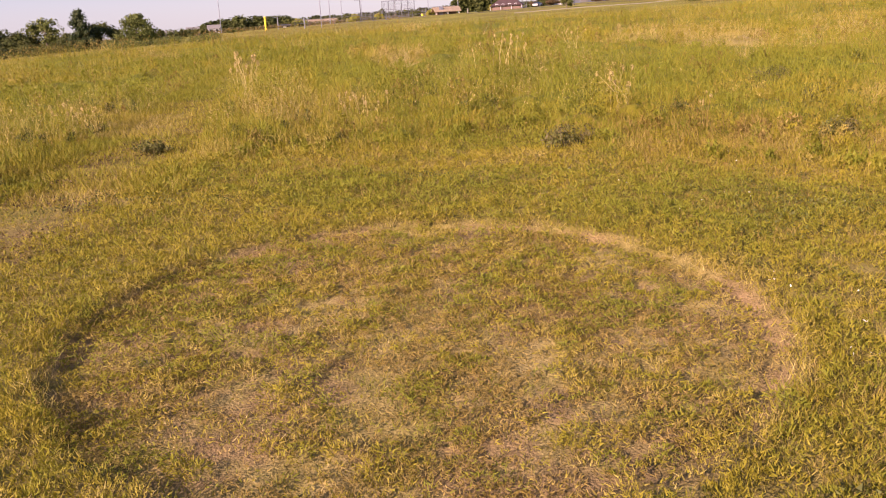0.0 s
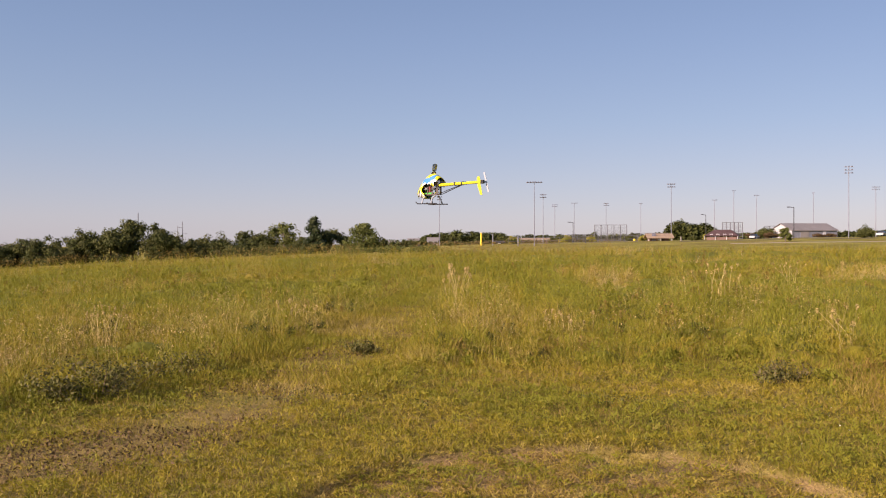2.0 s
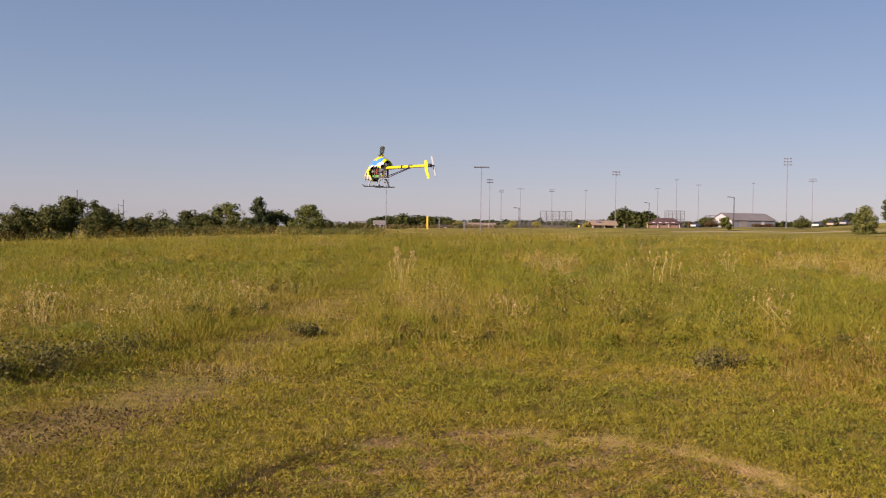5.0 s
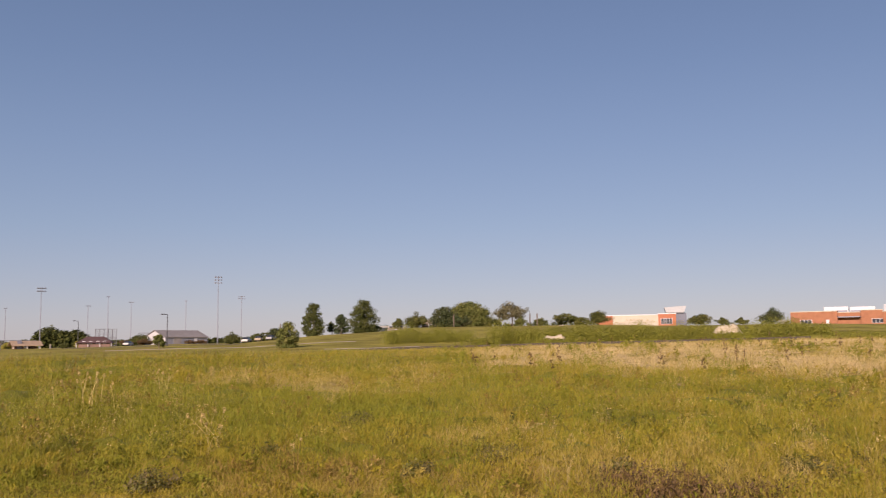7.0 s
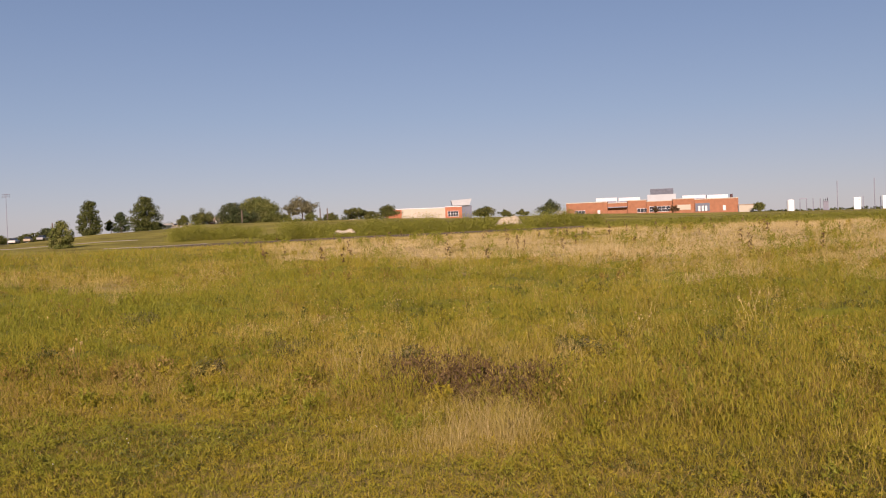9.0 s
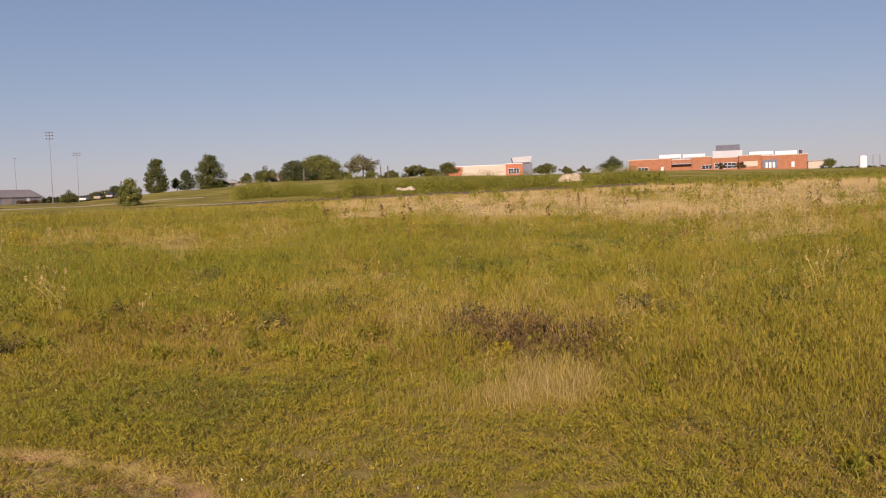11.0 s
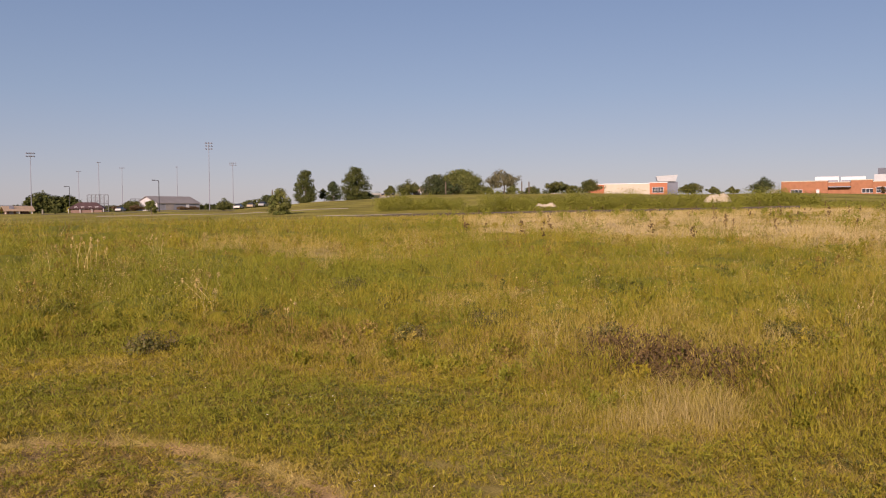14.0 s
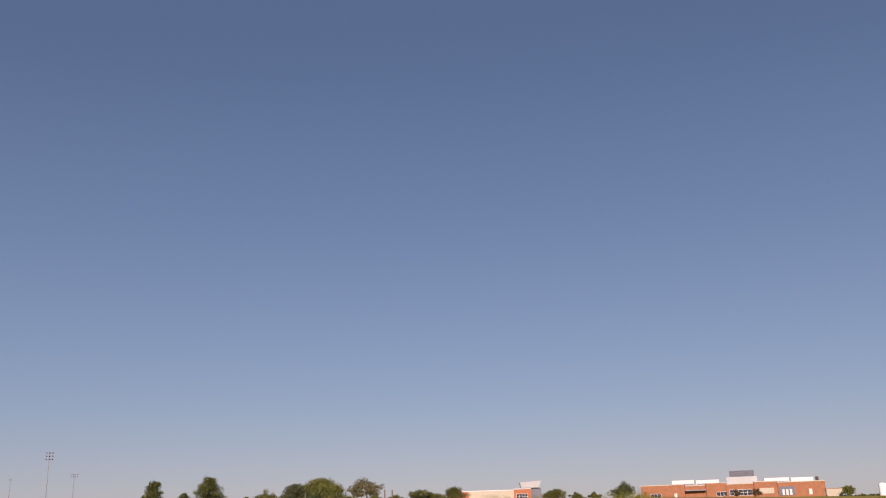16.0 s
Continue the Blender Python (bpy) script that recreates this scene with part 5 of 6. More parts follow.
post("foul_pole", -0.23, 220, 4.6, 0.24, YELLOWPAINT, "thick yellow foul pole at the edge of a ball field", "foul pole")
post("fence_post", 0.51, 220, 4.3, 0.12, STEEL, "plain grey steel post behind the meadow", "post")
post("foul_pole", 9.3, 260, 3.2, 0.32, YELLOWPAINT, "short yellow foul pole of a ball field", "foul pole")
post("fence_post", 2.1, 200, 3.6, 0.14, STEEL, "plain pale steel post behind the meadow", "post")
post("fence_post", 12.1, 235, 3.6, 0.2, CONCRETE, "short pale concrete post by a pavilion", "post")
for az, top in ((36.15, 12.4), (40.95, 12.3), (41.4, 12.2), (25.3, 9.9)):
    post("utility_pole", az, 300, top, 0.2, BARK, "plain wooden utility pole among trees", "utility pole")


def pylon(az, d, top):
    base = at(az, d)
    h = top - base.z
    ob = thing("power_pylon", Matrix.Translation(base) @ pose(0, 0, 0, 0, 0, -az), "grey steel power pole with staggered arms", "pylon", "power pylons")
    part("mast", rodded(((0, 0, -0.5), (0, 0, h), 0.30, 0.18)), NETGREY, ob)
    for k, (s, z) in enumerate(((-1, 0.80), (1, 0.60), (-1, 0.38))):
        part("arm", rodded(((0, 0, h * z), (s * 2.8, 0, h * z + 0.2), 0.13, 0.09)), NETGREY, ob)
    return ob


pylon(-30.93, 400, 19.4)
pylon(-18.72, 600, 16.6)
pylon(-19.0, 640, 14.5)
pylon(-21.28, 500, 18.4)
wires = bmesh.new()
for s, z0, z1 in ((-2.8, 13.5, 9.5), (2.8, 10.5, 7.0), (-2.8, 7.5, 5.0)):
    a = at(-30.93, 400)
    b = at(-50, 330)
    last = None
    for k in range(13):
        u = k / 12
        p = a.lerp(b, u)
        p.z = (a.z + z0) * (1 - u) + (b.z + z1 + 4) * u - 6 * u * (1 - u)
        if last:
            rod(wires, last, p, 0.05, 0.05, 4)
        last = p
tagged(part("power_lines", wires, LAMPGREY), "thin sagging power lines from a pylon", "power lines")


def backstop(az, d, width, top):
    """A ball-field backstop: posts, rails and a wire net of crossing strands."""
    base = at(az, d)
    h = top - base.z
    ob = thing("backstop", Matrix.Translation(base) @ pose(0, 0, 0, 0, 0, -az), "grey wire-mesh backstop of a ball field", "backstop", "backstops")
    for k in range(6):
        x = (k / 5 - 0.5) * width
        part("post", rodded(((x, 0, -0.3), (x, 0, h), 0.11, 0.11)), NETGREY, ob)
    for z in (0.3, h * 0.5, h):
        part("rail", rodded(((-width / 2, 0, z), (width / 2, 0, z), 0.07, 0.07)), NETGREY, ob)
    bm = bmesh.new()
    for k in range(int(width / 0.45)):
        x = -width / 2 + k * 0.45
        rod(bm, (x, 0.05, 0), (x, 0.05, h), 0.022, 0.022, 4)
    for k in range(int(h / 0.45)):
        rod(bm, (-width / 2, 0.05, k * 0.45), (width / 2, 0.05, k * 0.45), 0.022, 0.022, 4)
    part("net", bm, NETGREY, ob)


backstop(7.86, 300, 10.3, 8.0)
backstop(15.1, 320, 6.5, 9.0)
backstop(10.2, 310, 12, 5.4)
backstop(6.0, 310, 9, 5.0)
backstop(17.6, 340, 8, 8.0)


def fence(az0, az1, d, h):
    a, b = at(az0, d), at(az1, d)
    ob = thing("chain_link_fence", Matrix.Translation(a), "low grey chain-link fence before the ball fields", "fence", "fences")
    v = b - a
    n = int(v.length / 3)
    for k in range(n + 1):
        p = v * (k / n)
        part("post", rodded(((p.x, p.y, p.z - 0.2), (p.x, p.y, p.z + h), 0.05, 0.05), n=5), NETGREY, ob)
    for z in (0.1, h * 0.5, h):
        part("rail", rodded(((0, 0, z), (v.x, v.y, v.z + z), 0.04, 0.04), n=5), NETGREY, ob)


fence(1.5, 9.5, 225, 1.6)


# ---- buildings ----
def gable(bm, x0, x1, y0, y1, z0, z1, over=0.4, along="x", thick=0.18):
    """A gabled roof with a thickness over a rectangle."""
    if along == "x":
        ym = (y0 + y1) / 2
        prof = [(y0 - over, z0 - 0.1), (ym, z1), (y1 + over, z0 - 0.1), (y1 + over, z0 - 0.1 - thick), (ym, z1 - thick), (y0 - over, z0 - 0.1 - thick)]
        ends = [[bm.verts.new((x, y, z)) for y, z in prof] for x in (x0 - over, x1 + over)]
    else:
        xm = (x0 + x1) / 2
        prof = [(x0 - over, z0 - 0.1), (xm, z1), (x1 + over, z0 - 0.1), (x1 + over, z0 - 0.1 - thick), (xm, z1 - thick), (x0 - over, z0 - 0.1 - thick)]
        ends = [[bm.verts.new((x, y, z)) for x, z in prof] for y in (y0 - over, y1 + over)]
    for k in range(6):
        bm.faces.new((ends[0][k], ends[0][(k + 1) % 6], ends[1][(k + 1) % 6], ends[1][k]))
    for e in ends:
        bm.faces.new((e[0], e[1], e[4], e[5]))
        bm.faces.new((e[1], e[2], e[3], e[4]))


def walls_with_gables(x0, x1, y0, y1, h, top, along):
    bm = bmesh.new()
    box(bm, x0, x1, y0, y1, -0.6, h)
    if along == "x":
        ym = (y0 + y1) / 2
        tri = [[bm.verts.new(c) for c in ((x, y0, h), (x, y1, h), (x, ym, top - 0.2))] for x in (x0, x1)]
    else:
        xm = (x0 + x1) / 2
        tri = [[bm.verts.new(c) for c in ((x0, y, h), (x1, y, h), (xm, y, top - 0.2))] for y in (y0, y1)]
    for t in tri:
        bm.faces.new(t)
    for k in range(3):
        bm.faces.new((tri[0][k], tri[0][(k + 1) % 3], tri[1][(k + 1) % 3], tri[1][k]))
    return bm


def window(parent, x, y, z, w, h, cols=1, rows=1):
    """A window set proud of a wall that looks along -y: frame, panes and sill."""
    frame_bm = bmesh.new()
    for a, b, c, d in ((x - w / 2 - .12, x - w / 2, z, z + h), (x + w / 2, x + w / 2 + .12, z, z + h), (x - w / 2 - .12, x + w / 2 + .12, z + h, z + h + .12), (x - w / 2 - .12, x + w / 2 + .12, z - .12, z)):
        box(frame_bm, a, b, y - 0.10, y + 0.02, c, d)
    for k in range(1, cols):
        box(frame_bm, x - w / 2 + k * w / cols - .06, x - w / 2 + k * w / cols + .06, y - 0.09, y, z, z + h)
    for k in range(1, rows):
        box(frame_bm, x - w / 2, x + w / 2, y - 0.085, y, z + k * h / rows - .05, z + k * h / rows + .05)
    win = part("window", frame_bm, WHITEMETAL, parent, "white-framed window")
    for i in range(cols):
        for j in range(rows):
            part("pane", boxed(x - w / 2 + i * w / cols + .06, x - w / 2 + (i + 1) * w / cols - .06, y - 0.05, y - 0.01, z + j * h / rows + .05, z + (j + 1) * h / rows - .05), GLASS, win)
    return win


def door(parent, x, y, z, w, h, material=None):
    d = part("door", boxed(x - w / 2, x + w / 2, y - 0.12, y + 0.02, z, z + h, bevel=0.03), material or WHITEMETAL, parent, "white door")
    part("door_handle", boxed(x + w * 0.32, x + w * 0.32 + 0.08, y - 0.2, y - 0.125, z + h * 0.45, z + h * 0.52), LAMPGREY, d)
    return d


def facing(name, az, d, label, category, turn=0.0, sink=0.0):
    """A building's root: its front looks at the meadow; turn swings it clockwise."""
    return thing(name, Matrix.Translation(at(az, d, -sink)) @ pose(0, 0, 0, 0, 0, -az - turn), label, category)


# white metal hall, seen over a corner
hall = facing("metal_hall", 18.45, 324, "white metal hall with a shallow grey gable roof", "hall", -35)
z0 = at(18.65, 324).z
part("wall", walls_with_gables(0, 17.6, 0, 12.2, 6.3 - z0, 8.6 - z0, "x"), WHITEMETAL, hall)
bm = bmesh.new()
gable(bm, 0, 17.6, 0, 12.2, 6.4 - z0, 8.8 - z0, 0.4, "x")
part("roof", bm, GREYROOF, hall, "grey ribbed metal roof")
for k in range(12):
    x = 0.6 + k * 1.5
    part("wall_rib", boxed(x, x + 0.12, -0.10, -0.03, -0.3, 6.2 - z0), STEEL, hall)
# added grey sheet: puts the long side's shade into its colour
part("shade_cladding", boxed(0.05, 17.55, -0.03, -0.004, -0.3, 6.2 - z0), STEEL, hall, "grey sheet painting shade on the long wall")
door(hall, 5, -0.03, 0, 3.2, 2.2, GREYROOF)
door(hall, 12.5, -0.03, 0, 1.1, 2.1)

# concession hut and pavilion of the ball fields
hut = facing("concession_hut", 14.46, 260, "brick-red hut with a maroon hipped roof", "hut", 8)
z0 = at(14.46, 260).z
zt = 5.7 - z0
part("wall", boxed(-4.0, 4.0, 0, 5, -0.5, zt - 1.7), SALMON, hut)
bm = bmesh.new()
vb = [bm.verts.new(c) for c in ((-4.7, -0.7, zt - 1.75), (4.7, -0.7, zt - 1.75), (4.7, 5.7, zt - 1.75), (-4.7, 5.7, zt - 1.75), (-2.2, 2.5, zt), (2.2, 2.5, zt))]
for q in ((0, 1, 5, 4), (1, 2, 5), (2, 3, 4, 5), (3, 0, 4), (3, 2, 1, 0)):
    bm.faces.new([vb[i] for i in q])
part("roof", bm, MAROON, hut, "maroon shingle hipped roof")
for x in (-2.6, -0.9, 0.9, 2.6):
    window(hut, x, 0, 1.0, 0.6, 0.5)
for x in (-4.4, -1.5, 1.5, 4.4):
    part("post", rodded(((x, -0.6, -0.3), (x, -0.6, zt - 1.8), 0.1, 0.1)), WHITEMETAL, hut)
pav = facing("pavilion", 10.86, 240, "open pavilion with a tan roof and salmon block walls", "pavilion", -12)
z0 = at(10.86, 240).z
zt = 4.5 - z0
part("wall", boxed(-2.6, -0.6, 0.3, 3.4, -0.4, zt - 1.1), SALMON, pav)
part("wall", boxed(0.9, 2.4, 0.6, 3.4, -0.4, zt - 1.1), SALMON, pav)
bm = bmesh.new()
gable(bm, -3.0, 3.0, -0.2, 3.8, zt - 1.0, zt, 0.5, "x")
part("roof", bm, TANROOF, pav, "tan shingle roof")
for x in (-3.0, 0.1, 3.0):
    part("post", rodded(((x, -0.2, -0.3), (x, -0.2, zt - 1.1), 0.12, 0.12)), CREAM, pav)
door(pav, -1.6, 0.3, 0, 1.0, 2.0, LAMPGREY)


def house(az, d, w, depth, top, wall, roof, label, turn=0.0):
    ob = facing("house", az, d, label, "house", turn)
    h = top - at(az, d).z
    part("wall", walls_with_gables(-w / 2, w / 2, 0, depth, h * 0.62, h, "x"), wall, ob)
    bm = bmesh.new()
    gable(bm, -w / 2, w / 2, 0, depth, h * 0.62, h, 0.4, "x")
    part("roof", bm, roof, ob)
    for x in (-w * 0.28, w * 0.28) if w > 5 else ():
        window(ob, x, 0, h * 0.25, 1.2, 1.1)
    door(ob, 0, 0, 0, 1.0, min(2.05, h * 0.5))
    return ob


for az, d, w, top, wall, roof, lab in ((31.63, 320, 3.4, 9.3, WHITEMETAL, CREAM, "small white house under tall trees"), (32.5, 335, 7, 9.4, HOUSEWALL, TANROOF, "low tan house beyond the lawn"),
                                       (34.6, 340, 6, 11.8, SALMON, TANROOF, "small brown house among trees"), (56.1, 400, 3.6, 10.9, WHITEMETAL, CREAM, "small white house beside the school"),
                                       (2.9, 420, 17, 4.6, SALMON, TANROOF, "long low brown building behind scrub"), (-3.3, 470, 5.5, 5.4, WHITEMETAL, GREYROOF, "white-gabled house before far woods"),
                                       (-4.5, 470, 6, 4.9, HOUSEWALL, GREYROOF, "pale house before far woods"), (-6.4, 450, 12, 3.9, HOUSEWALL, GREYROOF, "dark-roofed house behind scrub"),
                                       (-28.2, 300, 12, 2.0, HOUSEWALL, GREYROOF, "pale house behind the tree row"), (43.0, 345, 2.2, 9.4, CREAM, CREAM, "small white shed near the school"),
                                       (0.9, 300, 3.0, 2.9, DARKPOLE, DARKPOLE, "small dark shed by the ball fields")):
    house(az, d, w, 6, top, wall, roof, lab)


# ---- parked cars by the ball fields ----
CARPAINT = {k: mat(k + "_car_paint", c, 0.3, 0.1, vary=0.05, size=1.0) for k, c in (("white", (0.5, 0.48, 0.46)), ("silver", (0.30, 0.30, 0.31)), ("tan", (0.34, 0.27, 0.19)))}
RUBBER = mat("tyre_rubber", (0.03, 0.03, 0.03), 0.9)


def car(az, d, paint, turn):
    ob = thing("parked_car", Matrix.Translation(at(az, d, 0.06)) @ pose(0, 0, 0, 0, 0, -az + turn), paint + " car parked near the ball fields", "car", "parked cars")
    body = boxed(-2.1, 2.1, -0.85, 0.85, 0.25, 0.85, bevel=0.12)
    part("body", body, CARPAINT[paint], ob)
    bm = bmesh.new()
    v = [bm.verts.new(c) for c in ((-1.6, -0.78, 0.84), (1.1, -0.78, 0.84), (1.1, 0.78, 0.84), (-1.6, 0.78, 0.84), (-1.1, -0.62, 1.42), (0.45, -0.62, 1.42), (0.45, 0.62, 1.42), (-1.1, 0.62, 1.42))]
    for q in ((4, 5, 6, 7), (0, 1, 5, 4), (1, 2, 6, 5), (2, 3, 7, 6), (3, 0, 4, 7)):
        f = bm.faces.new([v[i] for i in q])
        f.material_index = 0 if q[0] == 4 else 1
    part("cabin", bm, [CARPAINT[paint], GLASS], ob, "dark glazed cabin")
    for x in (-1.3, 1.3):
        for y in (-0.86, 0.66):
            part("wheel", rodded(((x, y, 0.32), (x, y + 0.2, 0.32), 0.32, 0.32), n=14), RUBBER, ob)


for az, d, paint, turn in ((23.25, 250, "white", 75), (24.0, 252, "tan", 80), (24.75, 256, "silver", 70), (16.35, 285, "white", 70)):
    car(az, d, paint, turn)


# ---- school ----
def spot(az, az0, d):
    """The place along a front that faces the heading az0 at the distance d."""
    return d * math.tan(radians(az - az0))


A0, D0 = 61.6, 400.0
school = facing("school_building", A0, D0, "long low orange-brick school with white rooftop units", "school")
ZS = at(A0, D0).z


def wing(a, b, top, front, material, label="", depth=16.0):
    x0, x1 = spot(a, A0, D0), spot(b, A0, D0)
    w = part("wall", boxed(x0, x1, front, front + depth, -1.5, top - ZS), material, school, label)
    part("parapet", boxed(x0 - .08, x1 + .08, front - .08, front + depth, top - ZS, top - ZS + 0.32), CREAM, w, "pale coping")


wing(56.45, 58.99, 13.9, 0.0, BRICK)
wing(58.99, 60.22, 13.4, 3.0, BRICK)
wing(60.22, 61.37, 14.1, 2.0, BRICK)
wing(61.37, 62.94, 13.4, 1.5, BRICK)
wing(62.94, 64.22, 13.9, 0.5, BRICK)
wing(64.22, 66.77, 13.4, 0.0, BRICK)
for a, b, lo, hi in ((58.24, 59.56, 14.5, 16.0), (59.65, 60.99, 14.4, 15.8), (63.54, 64.94, 14.2, 15.6), (65.01, 66.26, 13.9, 15.4)):
    x0, x1 = spot(a, A0, D0), spot(b, A0, D0)
    u = part("rooftop_unit", boxed(x0, x1, 6, 10, lo - ZS - 1.0, hi - ZS, bevel=0.1), WHITEMETAL, school, "white rooftop clerestory")
    part("unit_base", boxed(x0 + .3, x1 - .3, 5.7, 6, lo - ZS - 1.2, lo - ZS), LAMPGREY, u)
part("stair_block", boxed(spot(61.43, A0, D0), spot(63.16, A0, D0), 5, 15, 5.0, 16.5 - ZS), GREYPANEL, school, "pale grey raised roof block")
sc = bmesh.new()
box(sc, spot(61.62, A0, D0), spot(63.02, A0, D0), 5.6, 13, 16.5 - ZS, 19.0 - ZS)
screen_ob = part("roof_screen", sc, SCREENBLUE, school, "blue-grey louvred roof screen")
for k in range(7):
    z = 16.7 - ZS + k * 0.33
    part("slat", boxed(spot(61.62, A0, D0), spot(63.02, A0, D0), 5.5, 5.6, z, z + 0.2), SCREENBLUE, screen_ob)
window(school, spot(62.16, A0, D0), 1.5, 0.6, 8.6, 2.2, 5, 2)
window(school, spot(57.3, A0, D0), 0.0, 0.6, 4.2, 1.6, 3, 1)
window(school, spot(61.1, A0, D0), 2.0, 0.6, 4.2, 1.6, 3, 1)
part("canopy", boxed(spot(59.0, A0, D0), spot(60.2, A0, D0), 0.6, 3.0, 3.0, 3.4), LAMPGREY, school, "dark entrance canopy")
part("wall_panel", boxed(spot(63.2, A0, D0), spot(64.0, A0, D0), 0.3, 0.5, 0.9, 3.1), CREAM, school, "pale wall panel")
part("entrance_bay", boxed(spot(64.27, A0, D0), spot(65.11, A0, D0), -0.25, 0.0, 0, 3.4), SCREENBLUE, school, "blue-grey entrance bay")
for k in range(3):
    door(school, spot(64.5 + k * 0.2, A0, D0), -0.25, 0, 0.9, 2.3)
door(school, spot(58.46, A0, D0), 0, 0, 1.2, 2.2)
door(school, spot(65.96, A0, D0), 0, 0, 1.2, 2.2)
part("chimney", rodded(((spot(66.45, A0, D0), 6, 3), (spot(66.45, A0, D0), 6, 15.4 - ZS), 0.6, 0.6), n=12), MAROON, school, "dark red-brown roof stack")

A1 = 47.9
annex = facing("school_annex", A1, 400, "school wing with orange ends and a cream wall", "school")
ZA = at(A1, 400).z
for a, b, top, f, m in ((45.08, 46.07, 14.0, -0.4, ORANGE), (46.07, 48.83, 14.1, 0.0, CREAM), (48.83, 49.88, 14.4, -2.0, ORANGE)):
    x0, x1 = spot(a, A1, 400), spot(b, A1, 400)
    w = part("wall", boxed(x0, x1, f, 12, -1.5, top - ZA), m, annex)
    part("parapet", boxed(x0 - .06, x1 + .06, f - .06, 12, top - ZA, top - ZA + 0.3), WHITEMETAL, w, "pale coping")
x0, x1 = spot(49.88, A1, 400), spot(50.5, A1, 400)
part("tower_side", boxed(x0, x1, -1.4, 10, -1.5, 14.8 - ZA), SCREENBLUE, annex, "dark blue-grey tower side")
bm = bmesh.new()
xa, xb = spot(49.21, A1, 400), spot(50.5, A1, 400)
v = [bm.verts.new(c) for c in ((xa + .6, -2.4, 14.9 - ZA), (xb - 0.9, -2.4, 14.9 - ZA), (xb - 0.9, 8, 14.9 - ZA), (xa + .6, 8, 14.9 - ZA),
                               (xa, -2.6, 17.2 - ZA), (xb, -2.6, 17.7 - ZA), (xb, 9, 17.7 - ZA), (xa, 9, 17.2 - ZA))]
for q in ((3, 2, 1, 0), (4, 5, 6, 7), (0, 1, 5, 4), (1, 2, 6, 5), (2, 3, 7, 6), (3, 0, 4, 7)):
    bm.faces.new([v[i] for i in q])
part("slanted_roof", bm, GREYPANEL, annex, "pale slanted clerestory roof")
window(annex, spot(49.32, A1, 400), -2.0, 0.4, 4.6, 2.3, 4, 2)

# things beside the school
low = facing("storage_building", 67.22, 400, "low tan storage building beside the school", "building")
part("wall", boxed(-2.9, 2.9, 0, 8, -1, 10.3 - at(67.22, 400).z), CREAM, low)
part("roof", boxed(-3.1, 3.1, -0.2, 8.2, 10.3 - at(67.22, 400).z + 0.003, 10.6 - at(67.22, 400).z), TANROOF, low)
TANK = 69.7
tank = thing("water_tank", Matrix.Translation(at(TANK, 400)), "tall white cylindrical water tank", "tank")
th = 11.5 - at(TANK, 400).z
part("tank_shell", rodded(((0, 0, -0.5), (0, 0, th), 1.45, 1.45), n=24), WHITEPAINT, tank, smooth_faces=False)
part("tank_cap", rodded(((0, 0, th), (0, 0, th + 0.35), 1.45, 0.4), n=24), WHITEPAINT, tank)
for az, top in ((70.22, 12.0), (70.58, 12.0), (70.94, 11.9), (71.33, 11.8), (71.71, 12.1), (72.25, 18.6), (73.6, 12.0), (74.2, 19.0), (74.5, 11.6)):
    post("substation_post", az, 402, top, 0.16, STEEL, "grey steel post of a substation yard", "post")
beam = boxed(-1.4, 1.4, -0.15, 0.15, -0.25, 0.1)
ob = part("substation_beam", beam, STEEL)
ob.matrix_world = Matrix.Translation(at(70.4, 402) + Vector((0, 0, 11.95 - at(70.4, 402).z))) @ pose(0, 0, 0, 0, 0, -70.4)
tagged(ob, "grey steel beam across two substation posts", "beam")


def switch_cabinet(az, w, top, paint, label, bushings):
    base = at(az, 400)
    h = top - base.z
    ob = thing("switch_cabinet", Matrix.Translation(base) @ pose(0, 0, 0, 0, 0, -az), label, "switch cabinet", "substation equipment")
    body = part("body", boxed(-w / 2, w / 2, 0, 2.0, -0.5, h - 0.25, bevel=0.05), paint, ob)
    part("roof", boxed(-w / 2 - 0.1, w / 2 + 0.1, -0.1, 2.1, h - 0.247, h, bevel=0.04), paint, ob)
    for u in (-0.25, 0.25):
        part("door", boxed(w * (u - 0.2), w * (u + 0.2), -0.04, -0.002, 0.3, h - 0.6), paint, body)
        part("vent", boxed(w * (u - 0.13), w * (u + 0.13), -0.06, -0.042, h - 1.15, h - 0.95), LAMPGREY, body, "grey louvred vent")
    for k in range(bushings):
        x = w * ((k + 0.5) / bushings - 0.5)
        part("bushing", rodded(((x, 1, h), (x, 1, h + 0.5), 0.10, 0.16), ((x, 1, h + 0.5), (x, 1, h + 1.0), 0.16, 0.06)), DARKPOLE, ob, "dark insulator on top")


switch_cabinet(73.3, 2.6, 11.5, WHITEPAINT, "white metal switch cabinet in a substation yard", 0)
switch_cabinet(74.8, 2.6, 11.7, WHITEPAINT, "white metal switch cabinet in a substation yard", 0)
switch_cabinet(71.62, 2.0, 10.6, LAMPGREY, "dark grey transformer with insulators in a substation yard", 3)


